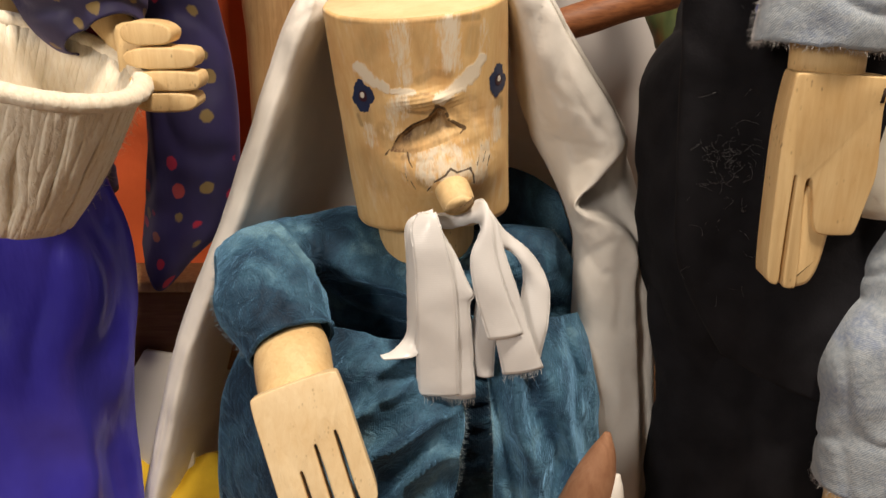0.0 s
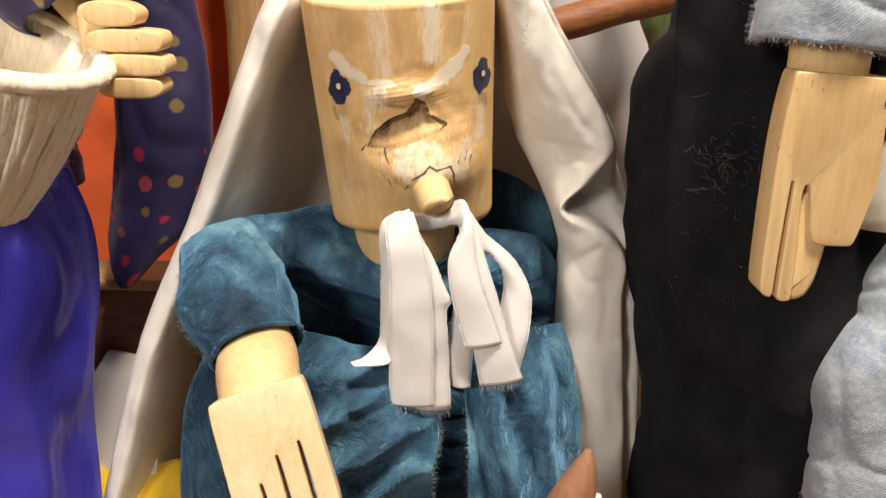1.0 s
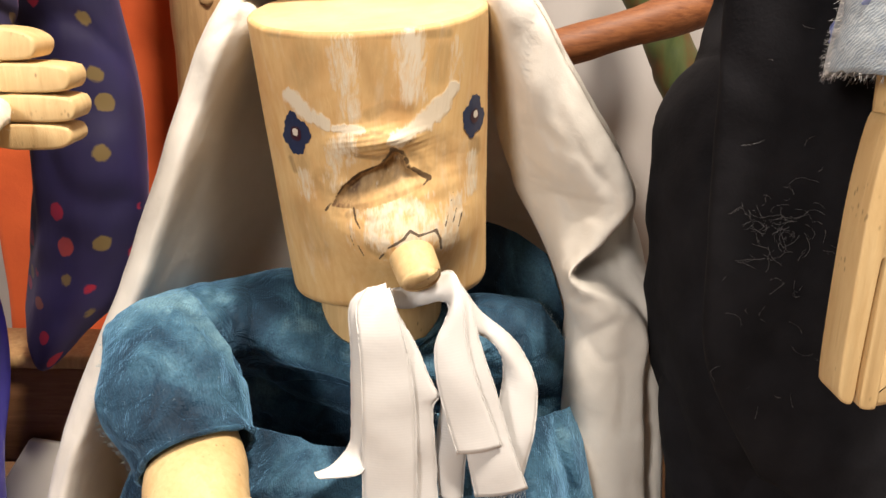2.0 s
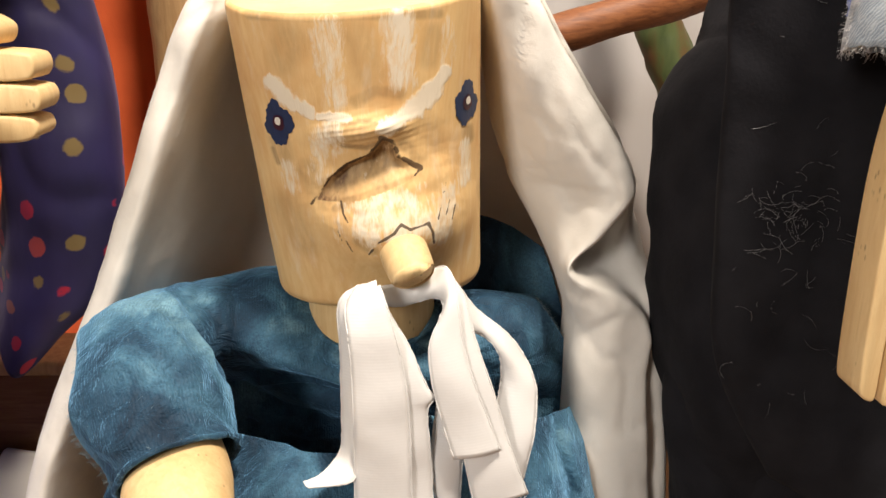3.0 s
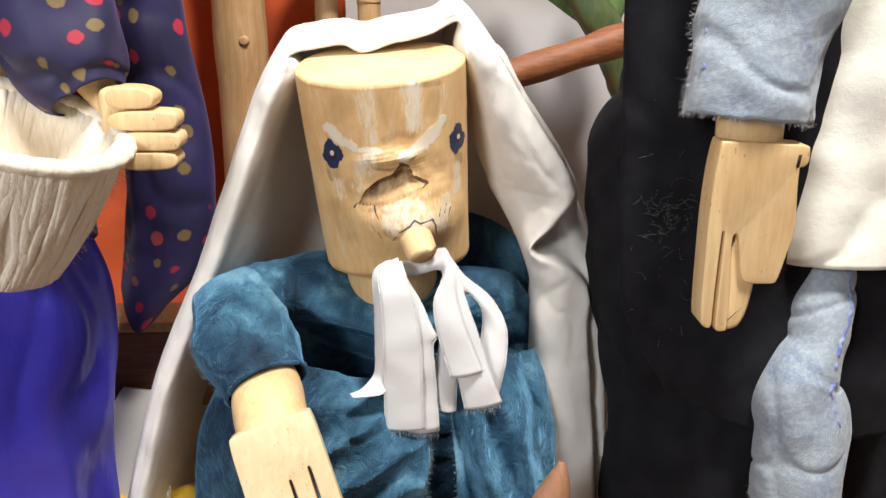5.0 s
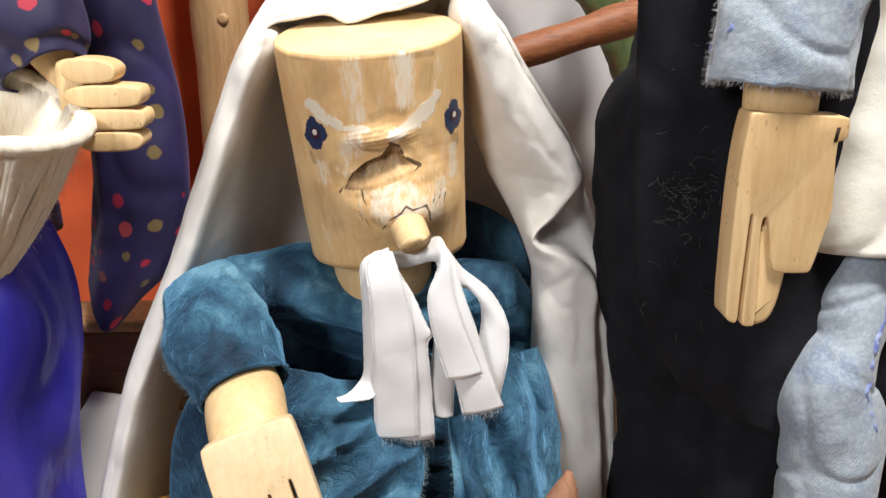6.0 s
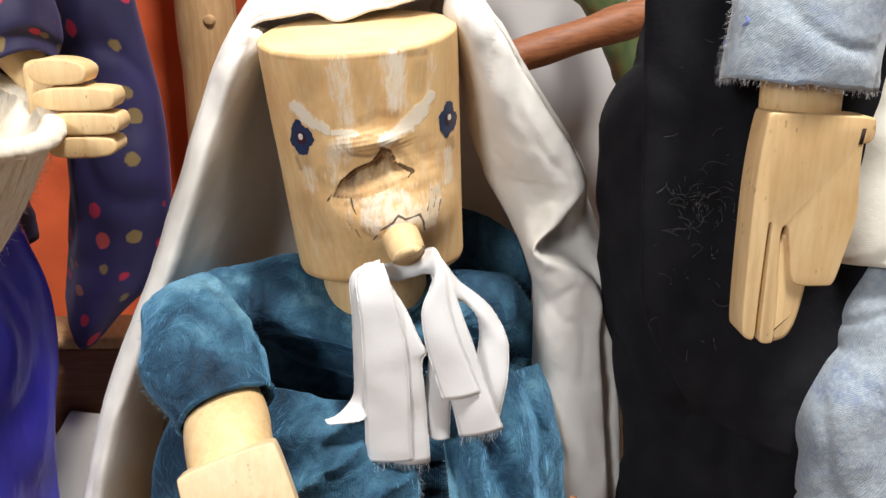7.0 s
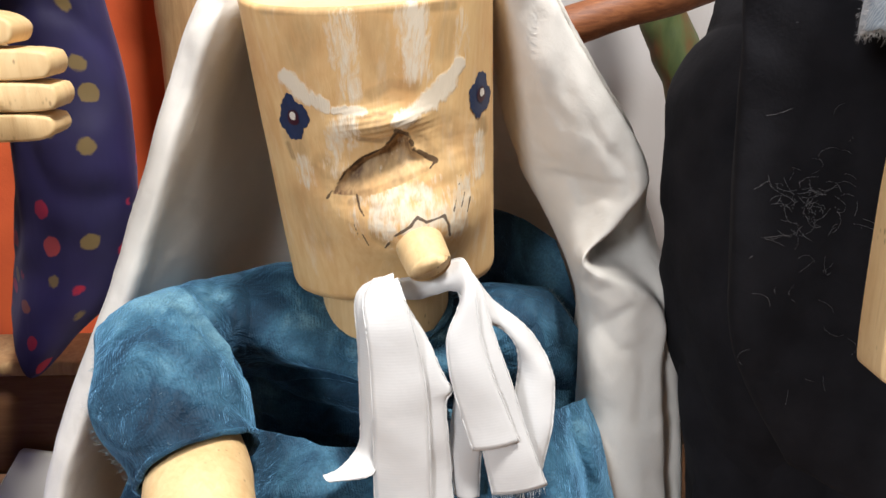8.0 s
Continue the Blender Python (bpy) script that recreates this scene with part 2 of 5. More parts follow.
def folds(p, scale, seed):
    """Soft cloth waves with a few long creases, about -1 to 1."""
    q = Vector(p) * scale + Vector((seed, seed * 1.7, -seed))
    a = noise.noise(q * 0.8) + 0.35 * noise.noise(q * 1.9)
    c = noise.noise(q * 0.55 + Vector((7.1, 3.3, 1.7)))
    return 1.3 * a - 0.55 * math.exp(-(c / 0.07) ** 2)


def finish(bm, name, materials, parent=None, label="", smooth=True, solid=0.0):
    bmesh.ops.recalc_face_normals(bm, faces=bm.faces)
    for f in bm.faces:
        f.smooth = smooth
    me = bpy.data.meshes.new(name)
    bm.to_mesh(me)
    bm.free()
    for m in (materials if isinstance(materials, (list, tuple)) else [materials]):
        me.materials.append(m)
    ob = new(name, me)
    if parent:
        ob.parent = parent
    if label:
        ob["label"] = label
    if solid:
        mod = ob.modifiers.new("thick", "SOLIDIFY")
        mod.thickness, mod.offset = solid, 0.0
    return ob


def part(name, bm, material, parent, label="", solid=0.0):
    return finish(bm, name, material, parent, label, solid=solid)


def thing(name, label, category, group="", kind=""):
    return tagged(new(name), label, category, group, kind)


def add_grid(bm, rows, mat=0, closed=False, caps=False):
    """Faces over a grid of points; closed joins the ends of every row. UVs in metres along the sheet."""
    uvl = bm.loops.layers.uv.verify()
    vs = [[bm.verts.new(p) for p in r] for r in rows]
    m, n = len(vs), len(vs[0])
    mid = rows[m // 2]
    us = [0.0]
    for a, b in zip(mid, mid[1:]):
        us.append(us[-1] + (Vector(a) - Vector(b)).length)
    us.append(us[-1] + (Vector(mid[0]) - Vector(mid[-1])).length)
    vv = [0.0]
    for a, b in zip(rows, rows[1:]):
        vv.append(vv[-1] + (Vector(a[n // 2]) - Vector(b[n // 2])).length)
    for i in range(m - 1):
        for j in range(n if closed else n - 1):
            k = (j + 1) % n
            f = bm.faces.new((vs[i][j], vs[i][k], vs[i + 1][k], vs[i + 1][j]))
            f.material_index, f.smooth = mat, True
            for lp, (a, b) in zip(f.loops, ((i, j), (i, j + 1), (i + 1, j + 1), (i + 1, j))):
                lp[uvl].uv = (us[b], vv[a])
    if caps and closed:
        for r in (vs[0], vs[-1]):
            bm.faces.new(r).material_index = mat
    return vs


def sheet_rows(ctrl, nu, nv, wrinkle=0.0, scale=40.0, seed=0.0, way=(0, -1, 0)):
    """A smooth sheet through rows of control points, with cloth folds."""
    lines = [spline(r, nu) for r in ctrl]
    cols = [spline([l[j] for l in lines], nv) for j in range(nu + 1)]
    rows = [[Vector(cols[j][i]) for j in range(nu + 1)] for i in range(nv + 1)]
    if wrinkle:
        w = Vector(way)
        rows = [[p + w * (wrinkle * folds(p, scale, seed)) for p in r] for r in rows]
    return rows


def tube_rows(path, n=28, steps=24, wrinkle=0.0, scale=45.0, seed=0.0, squash=(1, 0, 0), pleats=0, pleat=0.0, stretch=1.0):
    """Rings along a path of (x, y, z, rx, ry): rx along the squash axis."""
    pts = spline(path, steps)
    rows = []
    for k, q in enumerate(pts):
        a, b = pts[max(k - 1, 0)], pts[min(k + 1, steps)]
        d = Vector((b - a)[:3]).normalized()
        ex = (Vector(squash) - d * d.dot(Vector(squash))).normalized()
        ey = d.cross(ex)
        ring = []
        for j in range(n):
            t = 2 * math.pi * j / n
            f = 1 + pleat * math.sin(pleats * t + 1.3 * math.sin(2 * t) + seed + 0.8 * math.sin(k * 0.2))
            r = ex * (math.cos(t) * q[3] * f) + ey * (math.sin(t) * q[4] * f)
            p = Vector(q[:3]) + r
            if wrinkle:
                p += r.normalized() * (wrinkle * folds((p.x, p.y, p.z * stretch), scale, seed))
            ring.append(p)
        rows.append(ring)
    return rows


def add_tube(bm, path, n=28, steps=24, mat=0, caps=True, **kw):
    return add_grid(bm, tube_rows(path, n, steps, **kw), mat, True, caps)


def add_prism(bm, outline, depth, m, mat=0, bevel=0.0015, seg=2, cut=0):
    """An outline in x, z of m's frame, depth metres thick along its y, with rounded edges."""
    b2 = bmesh.new()
    for _ in range(cut):
        outline = [(a[0] + (b[0] - a[0]) * f, a[1] + (b[1] - a[1]) * f) for a, b in zip(outline, outline[1:] + outline[:1]) for f in (0.25, 0.75)]
    front = [b2.verts.new((x, 0, z)) for x, z in outline]
    back = [b2.verts.new((x, depth, z)) for x, z in outline]
    b2.faces.new(front)
    b2.faces.new(back[::-1])
    k = len(outline)
    for i in range(k):
        b2.faces.new((front[i], back[i], back[(i + 1) % k], front[(i + 1) % k]))
    bmesh.ops.recalc_face_normals(b2, faces=b2.faces)
    if bevel:
        rim = list(b2.edges) if not cut else [e for e in b2.edges if abs(e.verts[0].co.y - e.verts[1].co.y) < 1e-6]
        bmesh.ops.bevel(b2, geom=rim, offset=bevel, segments=seg, profile=0.5, affect="EDGES")
    bmesh.ops.transform(b2, matrix=m, verts=b2.verts)
    join(bm, b2, mat)


def join(bm, b2, mat=0):
    b2.verts.index_update()
    vs = [bm.verts.new(v.co) for v in b2.verts]
    for f in b2.faces:
        try:
            bm.faces.new([vs[v.index] for v in f.verts]).material_index = mat
        except ValueError:
            pass
    b2.free()


def add_box(bm, lo, hi, mat=0, bevel=0.002):
    add_prism(bm, [(lo[0], lo[2]), (hi[0], lo[2]), (hi[0], hi[2]), (lo[0], hi[2])], hi[1] - lo[1], Matrix.Translation((0, lo[1], 0)), mat, bevel)


def hairs(name, material, starts, seed, length, spread, way, radius=0.00012, parent=None, label=""):
    """Loose threads: thin three-sided bent fibres from each start."""
    rng = random.Random(seed)
    bm = bmesh.new()
    for p in starts:
        d = Vector(way) + Vector([rng.uniform(-spread, spread) for _ in range(3)])
        d.normalize()
        l = length * rng.uniform(0.4, 1.2)
        side = d.cross(Vector((rng.uniform(-1, 1), rng.uniform(-1, 1), rng.uniform(-1, 1)))).normalized()
        rings = []
        for k in range(4):
            c = Vector(p) + d * (l * k / 3) + side * (l * 0.25 * (k / 3) ** 2 * rng.uniform(-1, 1))
            e = side
            g = d.cross(e).normalized()
            r = radius * (1 - 0.2 * k)
            rings.append([bm.verts.new(c + (e * math.cos(t) + g * math.sin(t)) * r) for t in (0, 2.1, 4.2)])
        for a, b in zip(rings, rings[1:]):
            for j in range(3):
                bm.faces.new((a[j], a[(j + 1) % 3], b[(j + 1) % 3], b[j]))
    return tagged(finish(bm, name, material, parent, label), kind="stuff")


# ---- the room ----
def block(name, lo, hi, material, label, category):
    bm = bmesh.new()
    add_box(bm, lo, hi, 0, 0.003)
    return tagged(finish(bm, name, material, smooth=False), label, category, kind="structure")


block("floor", (-2.1, -2.6, -0.80), (2.1, 1.2, -0.75), FLOORMAT, "brown wooden floor of the exhibition room", "floor")
block("wall_north", (-2.1, 1.06, -0.75), (2.1, 1.16, 2.0), WALL, "grey white plaster wall behind the puppets", "wall")
block("wall_south", (-2.1, -2.6, -0.75), (2.1, -2.5, 2.0), WALL, "grey white plaster wall of the room", "wall")
block("wall_east", (2.0, -2.5, -0.75), (2.1, 1.06, 2.0), WALL, "grey white plaster side wall", "wall")
block("wall_west", (-2.1, -2.5, -0.75), (-2.0, 1.06, 2.0), WALL, "grey white plaster side wall", "wall")
block("ceiling", (-2.1, -2.6, 2.0), (2.1, 1.16, 2.08), CEIL, "white painted ceiling of the room", "ceiling")


def make_table():
    t = thing("display_table", "brown wooden display table under the puppets", "table")
    bm = bmesh.new()
    add_box(bm, (-0.95, 0.26, -0.035), (0.95, 1.04, 0.0), 0, 0.004)
    part("tabletop", bm, TABLE, t)
    for x in (-0.88, 0.82):
        for y in (0.32, 0.92):
            bm = bmesh.new()
            add_box(bm, (x, y, -0.75), (x + 0.06, y + 0.06, -0.036), 0, 0.003)
            part("leg", bm, TABLE, t)


make_table()


# ---- the log-headed puppet ----
HB, HT = Vector((-0.0065, 0.556, 0.325)), Vector((-0.0175, 0.533, 0.472))
HAX = (HT - HB).normalized()
HX = (Vector((1, 0, 0)) - HAX * HAX.x).normalized()
HY = HAX.cross(HX)
HLEN = (HT - HB).length
R0, R1 = 0.0525, 0.0572


def head_radius(h):
    return R0 + (R1 - R0) * h / HLEN


def to_face(x, z):
    """Angle and height on the log of the front point that lies at world x, z."""
    th, h = 0.0, (z - HB.z) / HAX.z
    for _ in range(8):
        c, r = HB + HAX * h, head_radius(h)
        th = math.asin(max(-0.99, min(0.99, (x - c.x) / (r * HX.x))))
        h = (z - HB.z - HX.z * r * math.sin(th) + HY.z * r * math.cos(th)) / HAX.z
    return th, h


def blob(x, z, cx, cz, rx, rz):
    return math.exp(-((x - cx) / rx) ** 2 - ((z - cz) / rz) ** 2)


def in_poly(x, z, poly):
    inside = False
    for (x0, z0), (x1, z1) in zip(poly, poly[1:] + poly[:1]):
        if (z0 > z) != (z1 > z) and x < x0 + (z - z0) * (x1 - x0) / (z1 - z0):
            inside = not inside
    return inside


HOLE = [(-0.0325, 0.3835), (-0.027, 0.3940), (-0.019, 0.4012), (-0.010, 0.4052), (-0.0065, 0.4085), (-0.0035, 0.4130), (0.000, 0.4120),
        (0.0030, 0.404), (0.012, 0.3985), (0.0105, 0.3950), (-0.003, 0.3888), (-0.017, 0.3842)]


def edge_distance(x, z):
    best = 1.0
    for (x0, z0), (x1, z1) in zip(HOLE, HOLE[1:] + HOLE[:1]):
        t = max(0, min(1, ((x - x0) * (x1 - x0) + (z - z0) * (z1 - z0)) / ((x1 - x0) ** 2 + (z1 - z0) ** 2)))
        best = min(best, math.hypot(x - x0 - t * (x1 - x0), z - z0 - t * (z1 - z0)))
    return best


def segment_distance(x, z, path):
    best = 1.0
    for (x0, z0), (x1, z1) in zip(path, path[1:]):
        t = max(0, min(1, ((x - x0) * (x1 - x0) + (z - z0) * (z1 - z0)) / ((x1 - x0) ** 2 + (z1 - z0) ** 2)))
        best = min(best, math.hypot(x - x0 - t * (x1 - x0), z - z0 - t * (z1 - z0)))
    return best


def relief(x, z):
    """How far the carved face stands out of the log at world x, z of its front."""
    d = 0.0125 * blob(x, z, 0.001, 0.3705, 0.0275, 0.0185)
    d += 0.0050 * blob(x, z - 0.12 * (x + 0.009), -0.010, 0.4160, 0.0150, 0.0052) + 0.0012 * blob(x, z, -0.004, 0.4185, 0.006, 0.002)
    d += 0.0022 * blob(x, z, 0.016, 0.391, 0.010, 0.010)
    d += 0.0014 * blob(x, z, -0.026, 0.377, 0.008, 0.010)
    d += 0.00028 * math.sin(2 * math.pi * (z - 0.25 * x) / 0.0026) * blob(x, z, -0.009, 0.4155, 0.014, 0.006)
    near = blob(x, z, -0.004, 0.388, 0.034, 0.030)
    if near > 0.2:
        d += near * (0.0006 * fbm((x, 0, z), 110, 3) + 0.00012 * fbm((x * 3, 0, z), 260, 6))
    if in_poly(x, z, HOLE):
        low = max(0.0, min(1.0, (z - 0.3935 - 0.337 * x) / 0.010))
        d -= 0.0052 * low * min(1.0, edge_distance(x, z) / 0.0035) * (1 + 0.12 * fbm((x, 0, z), 150, 1))
    return d


# brush and burnt marks of the face: paths in world x, z with a half width
BROWS = [([(-0.0500, 0.4335), (-0.0455, 0.4296), (-0.0400, 0.4258)], 0.0036), ([(-0.0400, 0.4258), (-0.0335, 0.4222)], 0.0026), ([(-0.0300, 0.4212), (-0.0175, 0.4212)], 0.0018),
         ([(-0.0010, 0.4172), (0.0045, 0.4205), (0.0110, 0.4250)], 0.0036), ([(0.0110, 0.4250), (0.0185, 0.4318)], 0.0040), ([(0.0185, 0.4318), (0.0232, 0.4390)], 0.0026)]
WASHES = [([(0.0035, 0.459), (0.0045, 0.438)], 0.0070, 0.62), ([(-0.024, 0.457), (-0.022, 0.430)], 0.0060, 0.45), ([(-0.030, 0.455), (-0.028, 0.440)], 0.003, 0.5),
          ([(-0.0455, 0.397), (-0.0445, 0.388)], 0.0042, 0.55), ([(-0.029, 0.413), (-0.030, 0.396)], 0.0055, 0.5), ([(0.0335, 0.405), (0.0335, 0.388)], 0.0032, 0.6),
          ([(0.0235, 0.459), (0.0245, 0.442)], 0.0035, 0.4), ([(-0.025, 0.418), (-0.022, 0.408)], 0.005, 0.5), ([(0.026, 0.384), (0.022, 0.367)], 0.006, 0.55)]
BROWNS = [([(-0.024, 0.4135), (-0.010, 0.4155), (0.002, 0.4185)], 0.0050, 0.38), ([(-0.022, 0.4175), (-0.008, 0.4205)], 0.0008, 0.55), ([(-0.036, 0.396), (-0.030, 0.386)], 0.006, 0.32), ([(-0.013, 0.455), (-0.008, 0.438)], 0.008, 0.25), ([(-0.049, 0.408), (-0.047, 0.402)], 0.006, 0.3), ([(0.013, 0.400), (0.019, 0.392)], 0.006, 0.28),
          ([(-0.048, 0.376), (-0.040, 0.362)], 0.009, 0.22), ([(0.014, 0.418), (0.020, 0.410)], 0.006, 0.22), ([(-0.040, 0.452), (-0.044, 0.444)], 0.008, 0.22), ([(0.018, 0.455), (0.016, 0.445)], 0.005, 0.25),
          ([(-0.014, 0.428), (-0.006, 0.433), (0.004, 0.431)], 0.003, 0.35), ([(-0.020, 0.4095), (-0.010, 0.4085), (-0.001, 0.4115)], 0.0014, 0.6), ([(-0.013, 0.4205), (-0.002, 0.4185)], 0.0010, 0.5), ([(-0.015, 0.4170), (-0.001, 0.4158)], 0.0008, 0.45), ([(0.006, 0.409), (0.012, 0.402)], 0.003, 0.4),
          ([(-0.052, 0.404), (-0.050, 0.398)], 0.0016, 0.55), ([(0.0345, 0.4115), (0.0355, 0.407)], 0.003, 0.5), ([(-0.058, 0.4615), (0.020, 0.4630)], 0.0022, 0.4),
          ([(-0.024, 0.381), (-0.016, 0.386)], 0.002, 0.5), ([(-0.014, 0.367), (-0.008, 0.363)], 0.003, 0.4)]
CRACKS = [([(-0.0095, 0.3605), (-0.0055, 0.367), (0.0015, 0.3715), (0.0045, 0.3755), (0.0085, 0.3728), (0.0165, 0.3745), (0.0185, 0.370), (0.0192, 0.364)], 0.0009),
          ([(-0.035, 0.3812), (-0.0315, 0.3862), (-0.026, 0.3945), (-0.0185, 0.4008), (-0.010, 0.4048), (-0.0065, 0.4085), (-0.0040, 0.4125)], 0.0010), ([(-0.0040, 0.4130), (0.0005, 0.411), (0.0035, 0.404), (0.0128, 0.3985)], 0.0017),
          ([(-0.0215, 0.3845), (-0.0205, 0.379), (-0.0185, 0.3755)], 0.0006), ([(0.013, 0.3985), (0.0105, 0.3955)], 0.0007),
          ([(0.0225, 0.3815), (0.0210, 0.3755)], 0.0004), ([(0.0262, 0.3822), (0.0247, 0.3762)], 0.0004), ([(0.0290, 0.379), (0.0275, 0.373)], 0.0004),
          ([(-0.0235, 0.372), (-0.0215, 0.366)], 0.0004), ([(-0.0195, 0.3665), (-0.017, 0.361)], 0.0004), ([(0.0245, 0.3905), (0.0235, 0.3865)], 0.0004)]


def brush_and_shade(x, z):
    w = b = k = 0.0
    for path, half in BROWS:
        w = max(w, min(1.0, 0.95 * (1.55 + 0.4 * fbm((x, 0, z), 210, 9) - segment_distance(x, z, path) / half)))
    for path, half, f in WASHES:
        w = max(w, f * min(1.0, 1.0 * (1.5 - segment_distance(x, z, path) / half)))
    w = max(w, 0.66 * min(1.0, 1.5 * blob(x, z, 0.001, 0.377, 0.025, 0.014)) * (0.8 + 0.6 * fbm((x * 1.5, 0, z), 130, 4)))
    for path, half, f in BROWNS:
        b = max(b, f * min(1.0, 1.4 * (1.2 - segment_distance(x, z, path) / half)))
    # hole: brown wood, with the overhang's shade painted in towards top and left
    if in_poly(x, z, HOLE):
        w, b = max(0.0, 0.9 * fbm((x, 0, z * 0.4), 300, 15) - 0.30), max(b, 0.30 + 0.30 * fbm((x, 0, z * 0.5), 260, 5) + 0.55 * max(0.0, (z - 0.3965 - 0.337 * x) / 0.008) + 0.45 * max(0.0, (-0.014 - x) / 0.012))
    for path, half in CRACKS:
        k = max(k, min(1.0, max(0.0, 1.35 - segment_distance(x, z, path) / (0.85 * half)) * max(0.2, 0.8 + 0.9 * fbm((x, 0, z), 170, 12))))
    return max(0.0, w), min(1.0, max(0.0, b)), max(0.0, k)


def head_point(th, h, off=0.0):
    c = HB + HAX * h
    way = HX * math.sin(th) - HY * math.cos(th)
    r = head_radius(h)
    p = c + way * r
    if abs(th) < 1.2:
        r += relief(p.x, p.z)
    r += 0.0006 * fbm((math.sin(th), math.cos(th), h * 6), 2.0, 5) + off
    return c + way * r


def make_head(bm):
    nt, nh = 340, 240
    rows, info = [], []
    for i in range(nh + 1):
        h = HLEN * i / nh
        row = []
        for j in range(nt):
            # finer steps on the carved front
            u = (j / nt) * 2 - 1
            th = math.pi * (0.45 * u + 0.55 * u ** 3)
            low = 0.011 * max(0.0, math.cos(th)) ** 1.5
            row.append((th, low + (HLEN - low) * i / nh))
        info.append(row)
    for i, row in enumerate(info):
        out = []
        for th, h in row:
            p = head_point(th, h)
            edge = min(1.0, (h - 0.011 * max(0.0, math.cos(th)) ** 1.5) / 0.007)
            shrink = 1 - 0.13 * (1 - math.sqrt(max(0, 1 - (1 - edge) ** 2)))
            top = min(1.0, (HLEN - h) / 0.0025)
            shrink *= 1 - 0.04 * (1 - math.sqrt(max(0, 1 - (1 - top) ** 2)))
            c = HB + HAX * h
            out.append(c + (p - c) * shrink)
        rows.append(out)
    vs = add_grid(bm, rows, 0, True)
    bm.faces.new(vs[0]).material_index = 0
    bm.faces.new(vs[-1]).material_index = 4
    lay = bm.verts.layers.float_color.new("brush_and_shade")
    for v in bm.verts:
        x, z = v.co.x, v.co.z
        v[lay] = (*brush_and_shade(x, z), 1.0) if v.co.y < HB.y - 0.016 and 0.34 < z < 0.47 else (0.0, 0.0, 0.0, 1.0)


def face_patch(bm, outline, mat, off):
    """A thin layer of paint on the log: outline points as world x, z of the front."""
    cx = sum(p[0] for p in outline) / len(outline)
    cz = sum(p[1] for p in outline) / len(outline)
    rings = []
    for f in (1.0, 0.66, 0.33):
        rings.append([bm.verts.new(head_point(*to_face(cx + (x - cx) * f, cz + (z - cz) * f), off)) for x, z in outline])
    mid = bm.verts.new(head_point(*to_face(cx, cz), off))
    n = len(outline)
    for a, b in zip(rings, rings[1:]):
        for j in range(n):
            bm.faces.new((a[j], a[(j + 1) % n], b[(j + 1) % n], b[j])).material_index = mat
    for j in range(n):
        bm.faces.new((rings[-1][j], rings[-1][(j + 1) % n], mid)).material_index = mat


def splat(cx, cz, rx, rz, seed, n=40, rag=0.09):
    rng = random.Random(seed)
    turn = [rng.uniform(0, 6.28) for _ in range(3)]
    out = []
    for k in range(n):
        t = 2 * math.pi * k / n
        f = 1 + rag * (0.6 * math.sin(3 * t + turn[0]) + 0.9 * math.sin(4 * t + turn[1]) + 0.5 * math.sin(7 * t + turn[2]) + 0.35 * math.sin(17 * t + turn[0]))
        out.append((cx + rx * f * math.cos(t), cz + rz * f * math.sin(t)))
    return out


def carved_mitt(bm, m, mat, length=0.098, width=0.054):
    """A flat carved palm with three sawn slits; m: its wrist end, z down the fingers (minus z), y into the wood."""
    w, g = width / 2, 0.0013
    cuts = [(-w * 0.38, 0.048), (w * 0.06, 0.036), (w * 0.54, 0.032)]
    ends = [(-w, -length * 0.93), (-w * 0.28, -length), (w * 0.18, -length * 0.97), (w * 0.95, -length * 0.80)]
    out = [(-w * 0.88, 0.0), (w * 0.88, 0.001), (w * 0.98, -0.004), (w * 1.0, -length * 0.5), (w * 1.02, ends[3][1] + 0.005), (w * 0.92, ends[3][1])]
    for k in (2, 1, 0):
        x, top = cuts[k]
        tip = ends[k + 1][1]
        out += [(x + g + 0.003, tip), (x + g, tip + 0.004), (x + g, -top - 0.002), (x, -top), (x - g, -top - 0.002), (x - g, ends[k][1] + 0.004), (x - g - 0.003, ends[k][1])]
    out += [(-w * 0.94, ends[0][1]), (-w, ends[0][1] + 0.005), (-w * 0.99, -length * 0.4), (-w * 0.98, -0.004)]
    add_prism(bm, out, 0.019, m, mat, 0.0009, 3, 2)


def frame_matrix(origin, down, facing):
    """A matrix whose minus z runs along down and whose minus y faces facing."""
    z = -Vector(down).normalized()
    y = -(Vector(facing) - z * z.dot(Vector(facing))).normalized()
    x = y.cross(z)
    m = Matrix((x, y, z)).transposed().to_4x4()
    m.translation = origin
    return m


